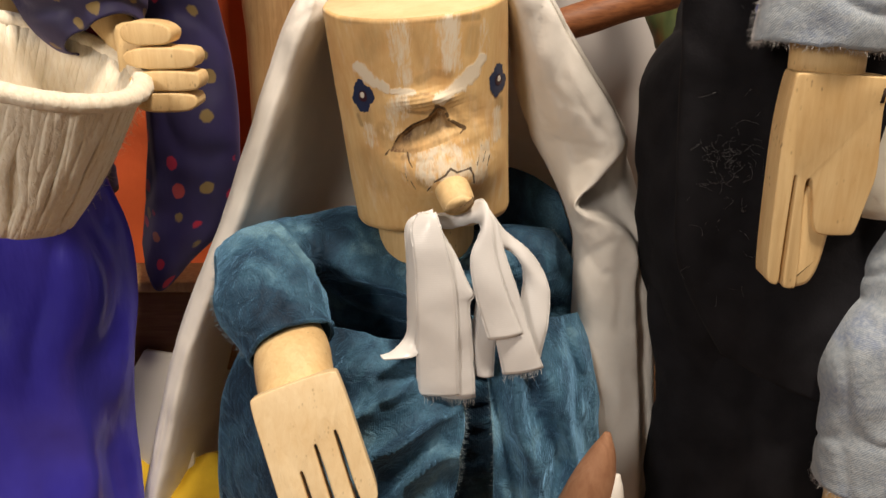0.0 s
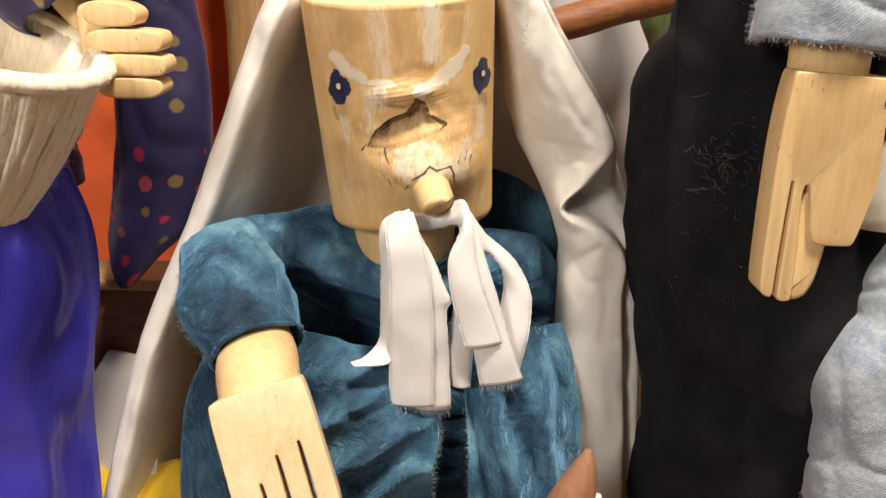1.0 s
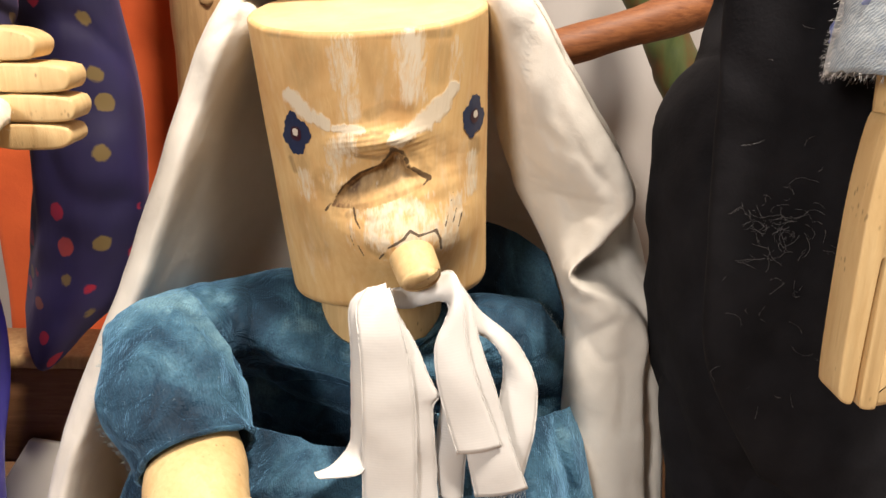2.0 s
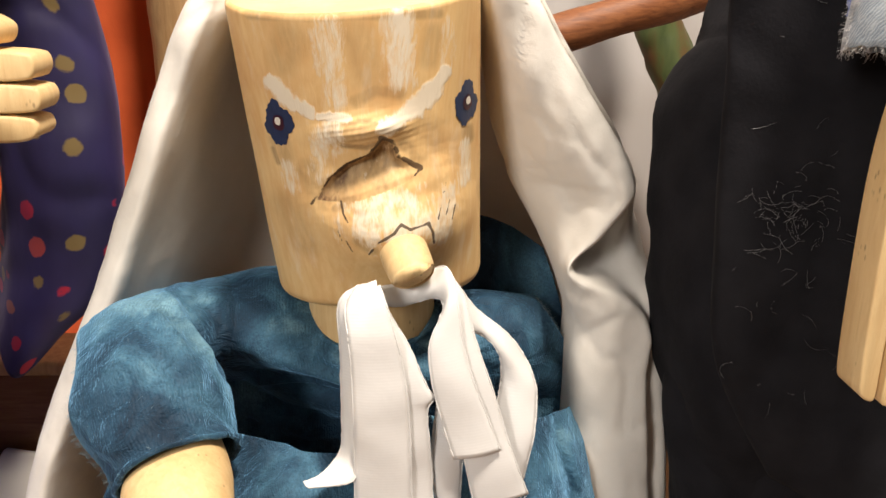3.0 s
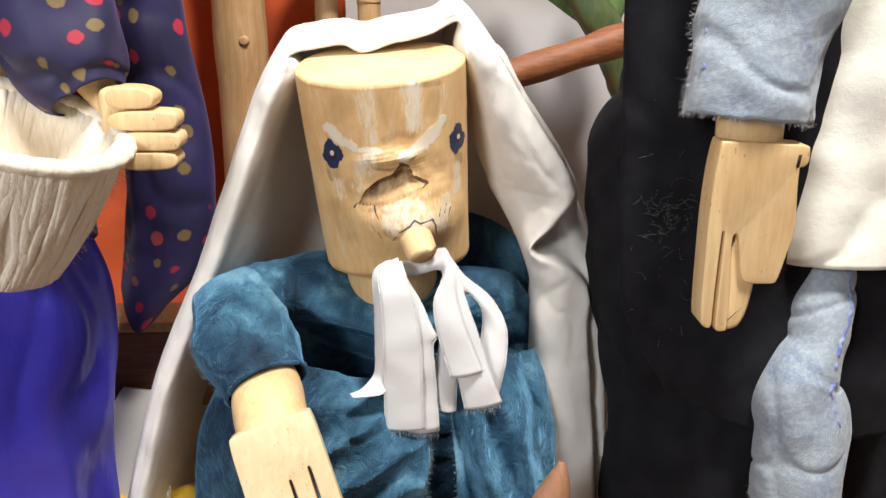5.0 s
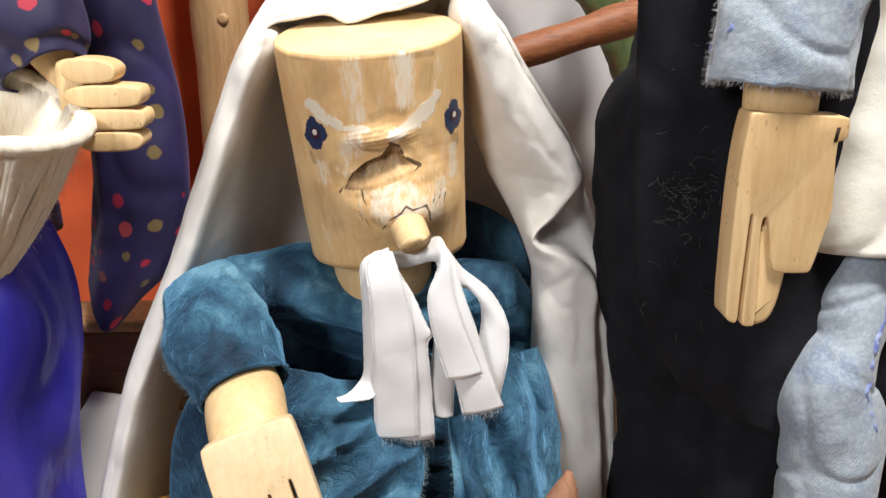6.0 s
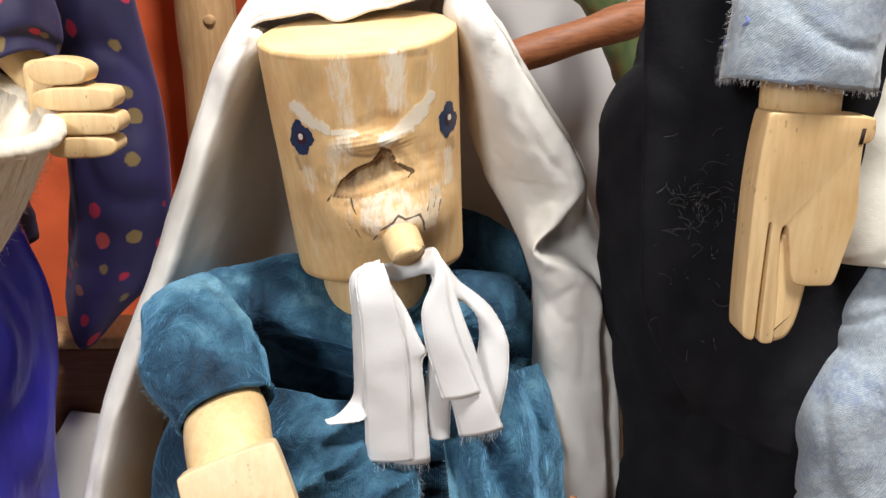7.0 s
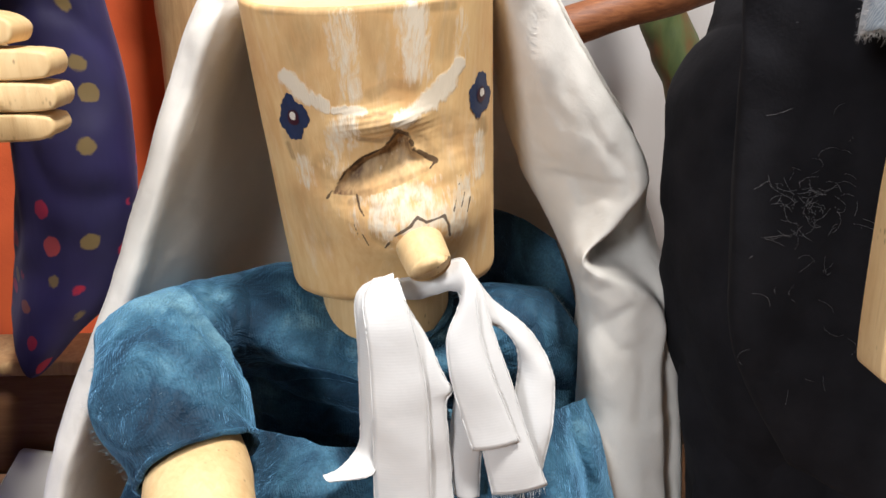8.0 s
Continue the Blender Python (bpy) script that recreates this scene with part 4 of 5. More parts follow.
# ---- the puppet with the basket ----
def make_gown_puppet():
    bm = bmesh.new()
    # four closed fingers, palm behind them and the forearm
    for k, (x0, x1, z, hh) in enumerate(((-0.176, -0.152, 0.4545, 0.0068), (-0.176, -0.1395, 0.4405, 0.0062), (-0.174, -0.1385, 0.4275, 0.0060), (-0.172, -0.1415, 0.4150, 0.0058))):
        x0, x1 = x0 - 0.002, x1 - 0.002
        e = 0.009 if k == 0 else 0.003
        lo = 0.006 if k == 3 else 0.002
        add_prism(bm, [(x0 - 0.006, -hh), (x1 - lo - 0.002, -hh), (x1 - 0.0005, -hh * 0.45), (x1, hh * 0.35), (x1 - e, hh), (x0 - 0.006, hh)], 0.020, pose(0, 0.483, z), 0, 0.0014, 3, 2)
    add_box(bm, (-0.194, 0.497, 0.410), (-0.170, 0.516, 0.459), 0, 0.005)
    add_tube(bm, [(-0.186, 0.512, 0.440, 0.009, 0.009), (-0.21, 0.522, 0.47, 0.013, 0.013), (-0.25, 0.53, 0.53, 0.016, 0.016)], 20, 8)
    add_tube(bm, [(-0.29, 0.57, 0.6, 0.03, 0.03), (-0.305, 0.56, 0.3, 0.02, 0.02), (-0.315, 0.545, 0.0, 0.02, 0.02)], 20, 8)
    tagged(finish(bm, "wooden_puppet", LINDEN), "carved wooden puppet with closed blocky fingers gripping basket", "puppet", "puppets")
    t = thing("dotted_gown", "navy satin gown with red and gold dots on puppet", "gown")
    bm = bmesh.new()
    ctrl = [[(-0.215, 0.600, 0.66), (-0.200, 0.575, 0.66), (-0.182, 0.566, 0.66), (-0.170, 0.585, 0.66), (-0.175, 0.625, 0.66)],
            [(-0.215, 0.595, 0.50), (-0.198, 0.570, 0.50), (-0.178, 0.560, 0.50), (-0.158, 0.580, 0.50), (-0.170, 0.625, 0.50)],
            [(-0.212, 0.590, 0.40), (-0.198, 0.566, 0.40), (-0.170, 0.556, 0.40), (-0.145, 0.576, 0.40), (-0.160, 0.625, 0.40)],
            [(-0.222, 0.590, 0.32), (-0.205, 0.566, 0.315), (-0.180, 0.556, 0.315), (-0.154, 0.574, 0.32), (-0.165, 0.62, 0.32)],
            [(-0.227, 0.590, 0.29), (-0.219, 0.570, 0.272), (-0.208, 0.562, 0.262), (-0.185, 0.574, 0.285), (-0.175, 0.61, 0.30)]]
    add_grid(bm, sheet_rows(ctrl, 50, 90, 0.0035, 22, 5))
    part("front_panel", bm, DOTTED, t, solid=0.0012)
    bm = bmesh.new()
    add_tube(bm, [(-0.245, 0.56, 0.64, 0.05, 0.04), (-0.238, 0.55, 0.56, 0.05, 0.04), (-0.226, 0.53, 0.50, 0.045, 0.036), (-0.214, 0.518, 0.462, 0.036, 0.030), (-0.206, 0.512, 0.448, 0.025, 0.021)], 60, 50, caps=False, wrinkle=0.009, scale=26, seed=3, stretch=0.6)
    part("sleeve", bm, DOTTED, t, solid=0.0012)
    bm = bmesh.new()
    add_tube(bm, [(-0.29, 0.60, 0.64, 0.06, 0.05), (-0.305, 0.60, 0.45, 0.062, 0.05), (-0.31, 0.60, 0.33, 0.062, 0.05)], 60, 40, caps=False, wrinkle=0.008, scale=26, seed=6)
    part("bodice", bm, DOTTED, t, solid=0.0012)
    bm = bmesh.new()
    add_tube(bm, [(-0.295, 0.545, 0.40, 0.045, 0.05), (-0.290, 0.540, 0.35, 0.060, 0.055), (-0.286, 0.535, 0.30, 0.066, 0.058), (-0.291, 0.53, 0.24, 0.066, 0.06), (-0.302, 0.53, 0.16, 0.066, 0.062), (-0.315, 0.53, 0.003, 0.072, 0.07)],
             120, 90, caps=False, wrinkle=0.006, scale=24, seed=2, pleats=5, pleat=0.075, stretch=0.25)
    ob = finish(bm, "satin_skirt", SATIN, solid=0.001)
    tagged(ob, "glossy royal blue satin skirt hanging below a yarn basket", "skirt")


make_gown_puppet()


def make_basket():
    t = thing("yarn_basket", "cream yarn-wrapped basket hanging from the puppet's carved fingers", "basket")
    m = pose(-0.257, 0.468, 0.357, 5, 20, 0)
    H, N = 0.092, 102

    def prof(h):
        return 0.037 + 0.022 * (h / H) ** 0.8
    bm = bmesh.new()
    inner = []
    for h, r in [(0.004, 0.0)] + [(H * k / 8, prof(H * k / 8) - 0.004) for k in range(9)]:
        inner.append([m @ V(max(r, 0.001) * math.cos(2 * math.pi * j / 48), max(r, 0.001) * math.sin(2 * math.pi * j / 48), h + 0.003) for j in range(48)])
    add_grid(bm, inner, 0, True)
    outer = [[m @ V(r * math.cos(2 * math.pi * j / 48), r * math.sin(2 * math.pi * j / 48), h) for j in range(48)] for h, r in [(0.0, 0.001)] + [(H * k / 8, prof(H * k / 8) - 0.0004) for k in range(9)]]
    add_grid(bm, outer, 0, True)
    part("lining", bm, YARN, t)
    rng = random.Random(5)
    for j in range(N):
        # outside: fine threads drawn together in small bundles below the rim
        a, mid = 2 * math.pi * j / N, 2 * math.pi * (6 * (j // 6) + 2.5 + 1.5 * math.sin(j // 6 * 2.3)) / N
        pinch, at = rng.uniform(0.2, 0.5), 0.50 + 0.18 * math.sin(j // 6 * 1.7)
        path = []
        for k in range(7):
            h = H * k / 6
            aa = a + (mid - a) * pinch * math.exp(-((k / 6 - at) / 0.24) ** 2) + rng.uniform(-0.008, 0.008)
            r = prof(h) + rng.uniform(-0.0004, 0.0007) + 0.0012 * math.exp(-((k / 6 - at) / 0.24) ** 2)
            path.append((*(m @ V(r * math.cos(aa), r * math.sin(aa), h)), 0.0037 * (0.72 + 0.32 * k / 6) * rng.uniform(0.85, 1.15), 0.0010))
        bm = bmesh.new()
        add_tube(bm, path, 6, 10, squash=(-math.sin(a), math.cos(a), 0))
        part("yarn_strand", bm, YARN, t)
    for j in range(N):
        # inside: the same threads, going down to the bottom
        a = 2 * math.pi * (j + 0.5) / N
        path = []
        for k in range(5):
            h = H * (0.08 + 0.92 * k / 4)
            r = prof(h) - 0.0048 + rng.uniform(-0.0006, 0.0006)
            aa = a + rng.uniform(-0.02, 0.02)
            path.append((*(m @ V(r * math.cos(aa), r * math.sin(aa), h)), 0.0032 * (0.72 + 0.35 * k / 4) * rng.uniform(0.85, 1.2), 0.0010))
        bm = bmesh.new()
        add_tube(bm, path, 6, 6, squash=(-math.sin(a), math.cos(a), 0))
        part("inner_strand", bm, YARN, t)
    bm = bmesh.new()
    rows = []
    for j in range(120):
        a = 2 * math.pi * j / 120
        c = V(prof(H) * math.cos(a), prof(H) * math.sin(a), H + 0.001)
        e = V(math.cos(a), math.sin(a), 0)
        rows.append([m @ (c + e * (0.0058 * math.cos(t)) + V(0, 0, 0.0050 * math.sin(t)) + e * 0.0005 * math.sin(31 * a + t)) for t in [2 * math.pi * q / 14 for q in range(14)]])
    rows.append(rows[0])
    add_grid(bm, rows, 0, True)
    part("rim", bm, YARN, t)
    rng = random.Random(21)
    fuzz = []
    for k in range(2400):
        a, h = rng.uniform(0, 6.28), H * min(1.06, rng.triangular(0.1, 1.06, 1.05))
        r = prof(min(h, H)) + 0.003
        fuzz.append(m @ V(r * math.cos(a), r * math.sin(a), h))
    hairs("yarn_fuzz", YARN, fuzz, 31, 0.0055, 1.3, (0, -0.3, -0.5), 0.00009, t)


make_basket()


# ---- the puppet in black ----
def make_black_puppet():
    bm = bmesh.new()
    m = pose(0.0045, 0.398, -0.003)
    add_tube(bm, [(0.200, 0.422, 0.60, 0.012, 0.010), (0.193, 0.418, 0.50, 0.014, 0.011), (0.1900, 0.416, 0.462, 0.0185, 0.0125), (0.1895, 0.414, 0.439, 0.0185, 0.0120)], 24, 8)
    add_prism(bm, [(0.1640, 0.4465), (0.1665, 0.4475), (0.2115, 0.4450), (0.2130, 0.4435), (0.2135, 0.4350), (0.2095, 0.4325), (0.2085, 0.4340), (0.2090, 0.420), (0.2115, 0.398), (0.2085, 0.384), (0.2062, 0.3720), (0.2045, 0.3660), (0.2020, 0.3652), (0.1880, 0.3655), (0.1835, 0.3685), (0.1803, 0.388),
                   (0.1793, 0.3940), (0.1778, 0.3955), (0.1764, 0.3940), (0.1762, 0.386), (0.1790, 0.350), (0.1795, 0.3375), (0.1785, 0.3360), (0.1735, 0.3362), (0.1722, 0.3385), (0.1720, 0.352), (0.1716, 0.3960), (0.1706, 0.3972), (0.1699, 0.3955), (0.1698, 0.352), (0.1702, 0.3400), (0.1690, 0.3378), (0.1650, 0.3395), (0.1630, 0.3430), (0.1618, 0.385), (0.1615, 0.42)],
              0.017, m, 0, 0.0008, 3, 2)
    add_prism(bm, [(0.1725, 0.3945), (0.1945, 0.386), (0.1940, 0.368), (0.1918, 0.3480), (0.1890, 0.3395), (0.1850, 0.3358), (0.1770, 0.3352), (0.1728, 0.3362)], 0.0145, pose(0.0045, 0.4004, -0.003), 0, 0.0030, 4, 2)
    add_tube(bm, [(0.268, 0.460, 0.34, 0.012, 0.012), (0.2635, 0.449, 0.294, 0.012, 0.012), (0.260, 0.442, 0.25, 0.015, 0.015), (0.258, 0.438, 0.0, 0.017, 0.017)], 20, 12)
    add_tube(bm, [(0.242, 0.54, 0.62, 0.03, 0.03), (0.232, 0.535, 0.3, 0.04, 0.03), (0.242, 0.53, 0.0, 0.04, 0.03)], 20, 6)
    add_prism(bm, [(0.2060, 0.4330), (0.2078, 0.4330), (0.2085, 0.4400), (0.2068, 0.4400)], 0.004, pose(0.0045, 0.3976, -0.003), 2, 0.0)
    tagged(finish(bm, "wooden_puppet", [LINDEN, PALE, DARKLINE]), "carved wooden puppet with pale slotted palm hanging beside robe", "puppet", "puppets")
    t = thing("black_robe", "long black wool robe with white lint on puppet", "robe")
    bm = bmesh.new()
    add_tube(bm, [(0.240, 0.54, 0.66, 0.062, 0.066), (0.236, 0.535, 0.50, 0.064, 0.068), (0.228, 0.53, 0.40, 0.080, 0.066), (0.228, 0.525, 0.30, 0.082, 0.062), (0.240, 0.52, 0.2, 0.08, 0.062), (0.245, 0.52, 0.003, 0.09, 0.09)],
             90, 80, caps=False, wrinkle=0.010, scale=20, seed=4, pleats=4, pleat=0.03, stretch=0.45)
    part("under_robe", bm, BLACK, t, solid=0.0015)
    # the jacket front: an upright edge on one side and a rounded lower corner
    edge = [(0.118, 0.66), (0.124, 0.55), (0.1295, 0.47), (0.133, 0.405), (0.1375, 0.335), (0.150, 0.300), (0.172, 0.262)]
    hem = [0.66, 0.55, 0.47, 0.40, 0.325, 0.272, 0.226]
    ctrl = [[(x + 0.016, 0.500, z), (x + 0.004, 0.470, z), (x + 0.006, 0.456, z), (x + (0.34 - x) * 0.3, 0.448, z + (zh - z) * 0.6), (x + (0.34 - x) * 0.6, 0.449, zh), (0.338, 0.462, zh), (0.365, 0.50, zh)] for (x, z), zh in zip(edge, hem)]
    bm = bmesh.new()
    add_grid(bm, sheet_rows(ctrl, 90, 90, 0.0035, 17, 5))
    part("jacket_front", bm, BLACK, t, solid=0.002)
    bm = bmesh.new()
    add_tube(bm, [(0.192, 0.56, 0.66, 0.029, 0.04), (0.187, 0.55, 0.50, 0.029, 0.04), (0.180, 0.54, 0.445, 0.029, 0.04), (0.164, 0.53, 0.405, 0.034, 0.045), (0.168, 0.52, 0.31, 0.034, 0.045), (0.184, 0.52, 0.2, 0.032, 0.04), (0.19, 0.52, 0.003, 0.04, 0.04)],
             60, 70, caps=False, wrinkle=0.006, scale=26, seed=8)
    part("sleeve", bm, BLACK, t, solid=0.0015)
    bm = bmesh.new()
    add_tube(bm, [(0.335, 0.585, 0.66, 0.075, 0.05), (0.338, 0.58, 0.45, 0.080, 0.05), (0.345, 0.575, 0.30, 0.082, 0.052), (0.350, 0.57, 0.15, 0.082, 0.055), (0.352, 0.57, 0.003, 0.088, 0.06)],
             70, 60, caps=False, wrinkle=0.008, scale=22, seed=14, pleats=4, pleat=0.04, stretch=0.45)
    part("side_panel", bm, BLACK, t, solid=0.0015)
    bm = bmesh.new()
    rows = tube_rows([(0.206, 0.425, 0.60, 0.042, 0.026), (0.200, 0.421, 0.53, 0.040, 0.025), (0.1915, 0.418, 0.49, 0.0355, 0.023), (0.188, 0.415, 0.4545, 0.0335, 0.020)], 72, 60, wrinkle=0.004, scale=30, seed=5)
    for r in rows[-3:]:
        for p in r:
            p.z += 0.0016 * fbm(p, 160, 2)
    add_grid(bm, rows, 0, True)
    ob = thing("denim_sleeve", "pale washed denim sleeve with a frayed raw hem", "sleeve")
    part("sleeve_tube", bm, DENIM, ob, solid=0.0014)
    hairs("hem_fringe", LINT, [p for p in rows[-1] for _ in range(4)], 8, 0.0035, 0.8, (-0.1, -0.15, -1), 0.00010, ob, "white frayed threads")
    hairs("side_fringe", LINT, [min(r, key=lambda p: p.x) for r in rows[30:] for _ in range(5)], 18, 0.005, 0.6, (-1, -0.3, -0.2), 0.00010, ob, "white frayed threads")
    bm = bmesh.new()
    side = [sorted(r, key=lambda p: p.x)[8] for r in rows[10:58:4]]
    add_tube(bm, [(p.x, p.y - 0.0012 if p.y < 0.42 else p.y, p.z, 0.0012, 0.0008) for p in side], 8, 60, wrinkle=0.0008, scale=300)
    part("stitched_seam", bm, SEAM, ob, "dark blue stitched seam")
    bm = bmesh.new()
    rows = tube_rows([(0.280, 0.485, 0.40, 0.026, 0.022), (0.2735, 0.472, 0.355, 0.0215, 0.024), (0.2660, 0.456, 0.318, 0.0190, 0.025), (0.2640, 0.448, 0.300, 0.0175, 0.025), (0.2545, 0.443, 0.274, 0.0262, 0.027), (0.2600, 0.438, 0.247, 0.0300, 0.029), (0.2610, 0.436, 0.222, 0.0305, 0.028), (0.2615, 0.435, 0.190, 0.0300, 0.029)], 90, 110, wrinkle=0.0028, scale=34, seed=1)
    add_grid(bm, rows, 0, True)
    ob = thing("denim_trouser_leg", "pale creased denim trouser leg with worn blue seam", "trousers")
    part("leg_tube", bm, DENIM, ob, solid=0.0014)
    hairs("hem_fringe", LINT, [p for p in rows[-1] for _ in range(5)], 28, 0.0045, 0.9, (0, -0.2, -1), 0.00010, ob, "white frayed threads")
    bm = bmesh.new()
    front = [min(r, key=lambda p: p.y - 0.45 * p.x) for r in rows[12:80:4]]
    add_tube(bm, [(p.x, p.y - 0.0002, p.z, 0.0016, 0.0009) for p in front], 10, 90, wrinkle=0.0014, scale=220)
    part("stitched_seam", bm, SEAM, ob, "worn blue stitched seam")
    bm = bmesh.new()
    add_tube(bm, [(0.296, 0.475, 0.62, 0.054, 0.032), (0.288, 0.470, 0.48, 0.052, 0.032), (0.283, 0.464, 0.40, 0.049, 0.032), (0.284, 0.462, 0.357, 0.047, 0.033)], 60, 40, caps=False, wrinkle=0.005, scale=24, seed=12)
    ob = finish(bm, "white_shirt", SHIRT, solid=0.0014)
    tagged(ob, "cream white linen shirt with a straight hem", "shirt")


make_black_puppet()


# ---- behind the puppets ----
bm = bmesh.new()
add_tube(bm, [(-0.156, 0.77, 0.0, 0.026, 0.026), (-0.155, 0.768, 0.3, 0.0245, 0.024), (-0.153, 0.766, 0.6, 0.0235, 0.023), (-0.150, 0.766, 0.9, 0.022, 0.022)], 32, 40, wrinkle=0.0015, scale=20)
add_tube(bm, [(-0.147, 0.749, 0.467, 0.0055, 0.0055), (-0.147, 0.7425, 0.467, 0.0045, 0.0045), (-0.147, 0.7415, 0.467, 0.002, 0.002)], 14, 4)
tagged(finish(bm, "wooden_pole", POLE), "peeled tan wooden pole with a small knot", "pole")

bm = bmesh.new()
ctrl = [[(-0.36 + 0.06 * k, 0.82 + 0.015 * (k % 2), z) for k in range(6)] for z in (0.85, 0.6, 0.4, 0.15)]
add_grid(bm, sheet_rows(ctrl, 60, 40, 0.008, 14, 3))
tagged(finish(bm, "orange_cloth", ORANGE, solid=0.0015), "plain orange red cloth hanging behind the pole", "cloth")

bm = bmesh.new()
add_tube(bm, [(-0.02, 0.80, 0.385, 0.0155, 0.015), (0.09, 0.80, 0.425, 0.0155, 0.015), (0.21, 0.81, 0.462, 0.0165, 0.016), (0.27, 0.83, 0.480, 0.017, 0.016)], 24, 40, wrinkle=0.002, scale=30, squash=(0, 0, 1))
tagged(finish(bm, "wooden_branch", BROWN), "red brown stained wooden branch behind the headscarf", "branch")

def make_plant():
    t = thing("potted_plant_stalk", "mottled green and brown plant stalk with long leaves", "plant")
    bm = bmesh.new()
    add_tube(bm, [(0.130, 0.93, 0.60, 0.018, 0.016), (0.172, 0.93, 0.535, 0.020, 0.017), (0.218, 0.93, 0.475, 0.021, 0.018), (0.250, 0.93, 0.42, 0.022, 0.020), (0.275, 0.93, 0.36, 0.025, 0.022), (0.292, 0.93, 0.29, 0.027, 0.024), (0.300, 0.93, 0.0, 0.032, 0.03)], 24, 60, wrinkle=0.003, scale=30)
    part("stalk", bm, STEM, t)
    for path in ([(0.200, 0.94, 0.475, 0.004), (0.150, 0.935, 0.520, 0.016), (0.100, 0.93, 0.535, 0.018), (0.050, 0.93, 0.560, 0.004)], [(0.235, 0.94, 0.455, 0.004), (0.232, 0.935, 0.500, 0.020), (0.225, 0.93, 0.555, 0.024), (0.215, 0.93, 0.62, 0.006)]):
        bm = bmesh.new()
        pts = spline(path, 24)
        rows = []
        for k, q in enumerate(pts):
            d = Vector((pts[min(k + 1, 24)] - pts[max(k - 1, 0)])[:3]).normalized()
            side = d.cross(Vector((0, 1, 0))).normalized()
            rows.append([Vector(q[:3]) + side * (q[3] * f) + Vector((0, 0.006 * (abs(f) - 0.5), 0)) for f in np.linspace(-1, 1, 9)])
        add_grid(bm, rows)
        part("leaf", bm, LEAF, t, solid=0.0012)


make_plant()


def make_turned_stake(x, head):
    """A pale turned stake that stands behind the scarf; head: with a bulb on it."""
    bm = bmesh.new()
    path = [(x, 0.76, 0.0, 0.011, 0.011), (x, 0.76, 0.30, 0.011, 0.011), (x, 0.76, 0.49, 0.0105, 0.0105), (x, 0.76, 0.505, 0.011, 0.011)]
    path += [(x, 0.76, 0.520, 0.030, 0.030), (x, 0.76, 0.545, 0.036, 0.036), (x, 0.76, 0.575, 0.022, 0.022), (x, 0.76, 0.585, 0.004, 0.004)] if head else [(x + 0.004, 0.76, 0.60, 0.0095, 0.0095)]
    add_tube(bm, path, 24, 48)
    tagged(finish(bm, "wooden_stake", POLE), "pale turned wooden stake with a round bulb head" if head else "plain slim tan wooden stake standing upright", "stake")


make_turned_stake(-0.073, True)
make_turned_stake(-0.034, False)

bench = thing("low_bench", "low dark brown wooden bench behind the skirts", "bench")
bm = bmesh.new()
add_box(bm, (-0.42, 0.60, 0.175), (-0.08, 0.66, 0.246), 0, 0.004)
part("seat", bm, BENCH, bench)
bm = bmesh.new()
add_box(bm, (-0.42, 0.594, 0.2465), (-0.10, 0.640, 0.256), 0, 0.003)
part("edge_board", bm, POLE, bench, "pale tan wooden edge board")
for x in (-0.40, -0.12):
    bm = bmesh.new()
    add_box(bm, (x, 0.605, 0.0), (x + 0.04, 0.655, 0.176), 0, 0.003)
    part("leg", bm, BENCH, bench)

bm = bmesh.new()
add_prism(bm, [(-0.265, 0.001), (-0.205, 0.001), (-0.200, 0.198), (-0.238, 0.204), (-0.262, 0.165)], 0.006, pose(0, 0.548, 0, -12), 0, 0.0015)
tagged(finish(bm, "white_card", CARD), "creased white card leaning against the bench", "card")

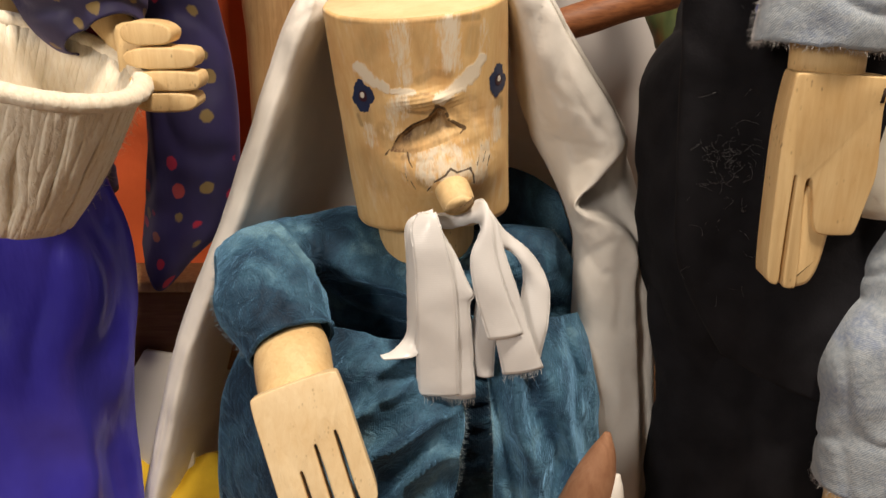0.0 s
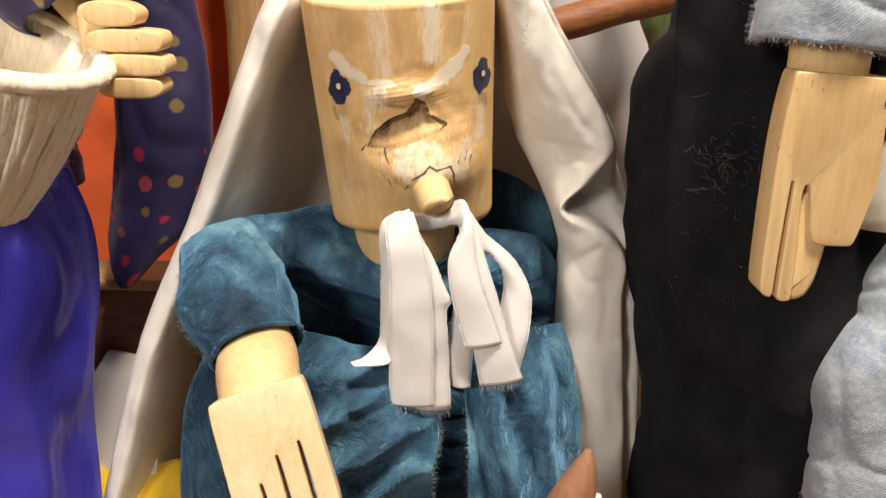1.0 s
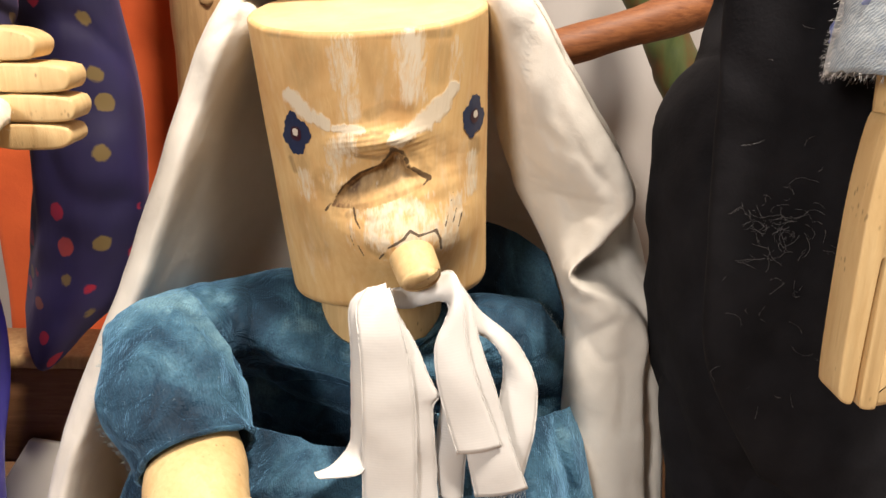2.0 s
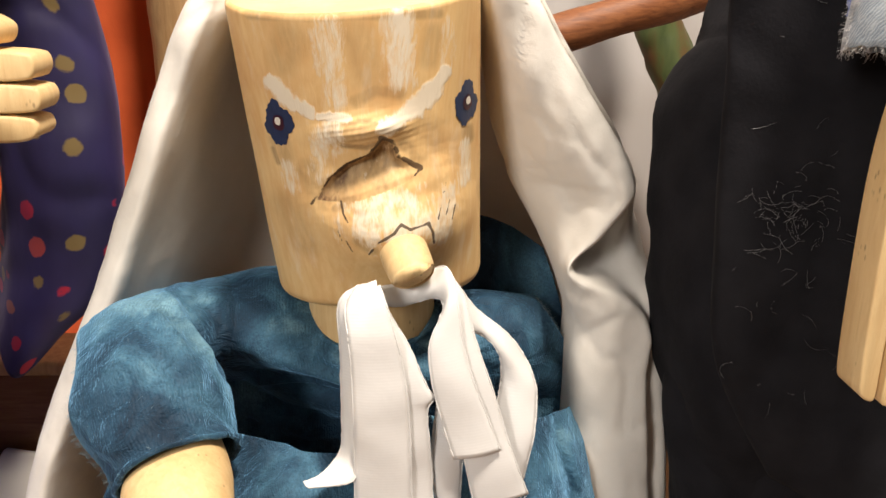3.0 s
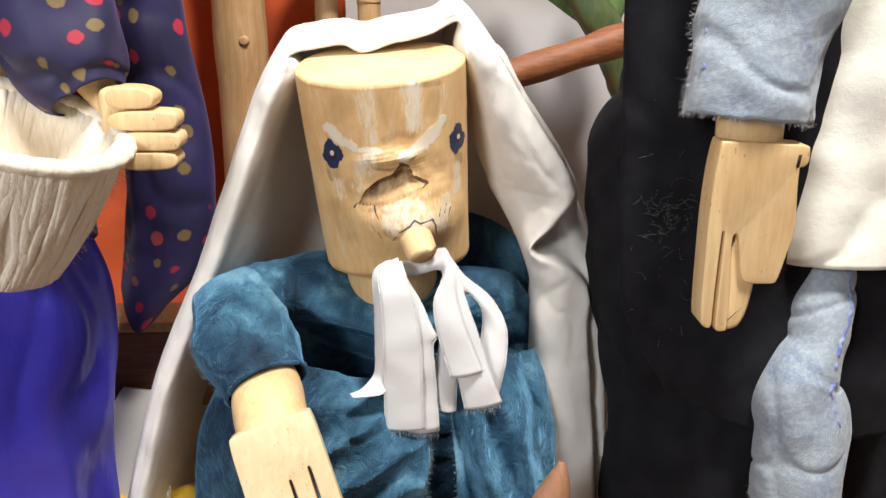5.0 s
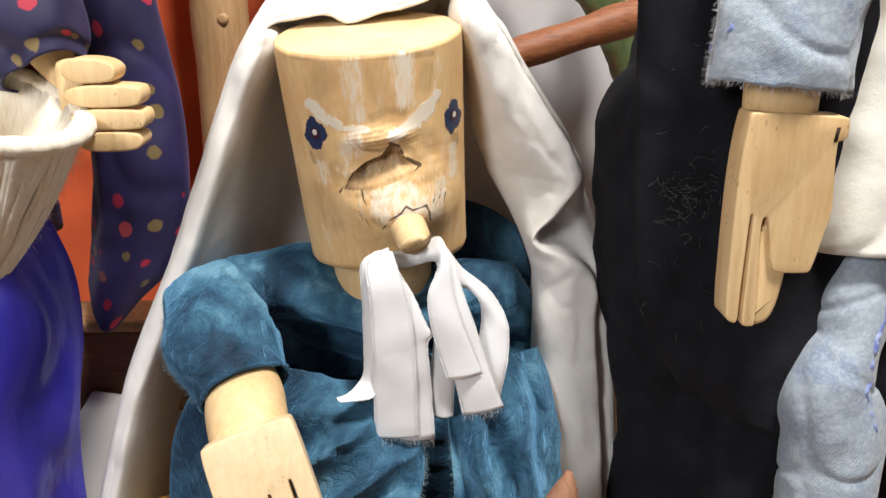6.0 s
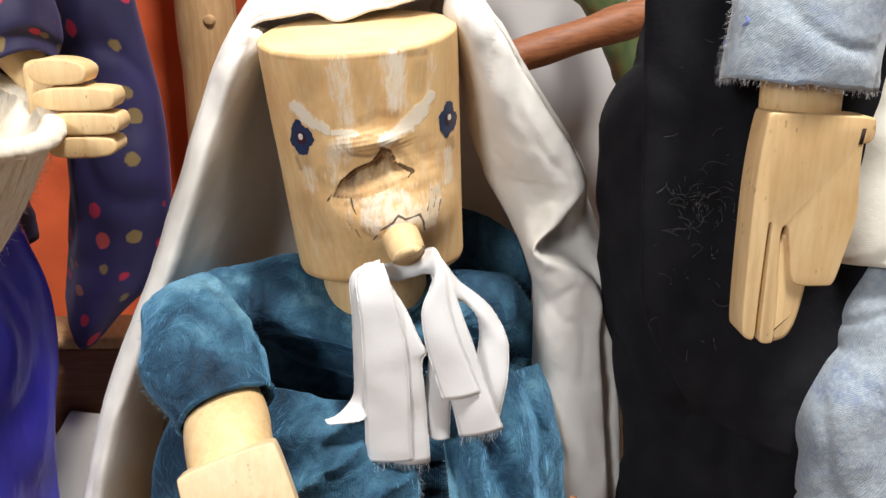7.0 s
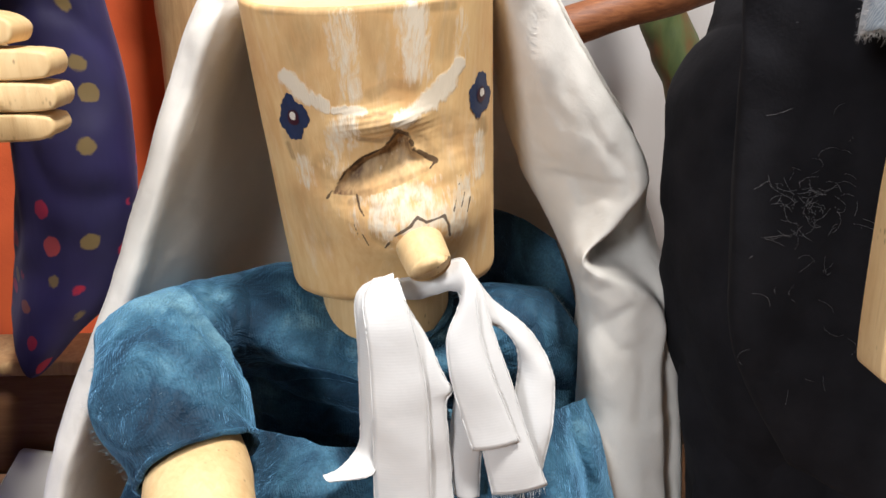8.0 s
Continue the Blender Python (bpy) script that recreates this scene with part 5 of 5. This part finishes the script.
bm = bmesh.new()
ctrl = [[(-0.30 + 0.04 * k, 0.50 + 0.035 * j, (0.006, 0.062, 0.100, 0.085)[j] + 0.014 * ((k + j) % 2)) for k in range(5)] for j in range(4)]
add_grid(bm, sheet_rows(ctrl, 40, 30, 0.006, 40, 3, (0, -0.3, 1)))
tagged(finish(bm, "yellow_cloth", YELLOW, solid=0.0015), "crumpled yellow cloth lying on the table", "cloth")

shoe = thing("wooden_shoe", "dusty brown pointed wooden shoe with a white edge", "shoe")
bm = bmesh.new()
add_tube(bm, [(0.105, 0.455, 0.210, 0.002, 0.002), (0.102, 0.452, 0.195, 0.009, 0.009), (0.095, 0.45, 0.165, 0.017, 0.016), (0.088, 0.46, 0.10, 0.026, 0.028), (0.088, 0.47, 0.0, 0.03, 0.04)], 32, 30)
part("upper", bm, SHOE, shoe)
bm = bmesh.new()
add_tube(bm, [(0.1115, 0.4475, 0.184, 0.002, 0.002), (0.1095, 0.4440, 0.172, 0.0065, 0.005), (0.106, 0.442, 0.15, 0.010, 0.007), (0.104, 0.444, 0.09, 0.013, 0.010)], 20, 16)
part("edge", bm, CARD, shoe, "white edge")


def make_lint():
    """A tangle of pale fibres lying on the front of the robe."""
    deps = bpy.context.evaluated_depsgraph_get()
    robe = next(o for o in bpy.data.objects if o.name == "jacket_front" and o.parent and o.parent.name == "black_robe")
    rng = random.Random(12)
    bm = bmesh.new()

    def lay(x, z):
        hit, p, nrm, _ = robe.ray_cast(V(x, 0.2, z), V(0, 1, 0))
        return p + V(0, -0.0012, 0) if hit else None
    for k in range(130):
        cx, cz, sp = ((0.160, 0.388, 0.007), (0.158, 0.385, 0.018), (0.170, 0.335, 0.022), (0.165, 0.40, 0.03))[(0, 0, 1, 1, 2, 3)[k % 6]]
        x, z = rng.gauss(cx, sp), rng.gauss(cz, sp)
        a, bend = rng.uniform(0, 6.28), rng.uniform(-1.3, 1.3)
        l = rng.uniform(0.001, 0.010)
        pts = []
        for i in range(6):
            f = i / 5
            p = lay(x + l * f * math.cos(a + bend * f), z + l * f * math.sin(a + bend * f))
            if p is None:
                break
            pts.append((*p, 0.000032, 0.000032))
        if len(pts) == 6:
            add_tube(bm, pts, 3, 8)
    return tagged(finish(bm, "lint", LINT, robe, "pale lint fibres"), kind="stuff")


make_lint()
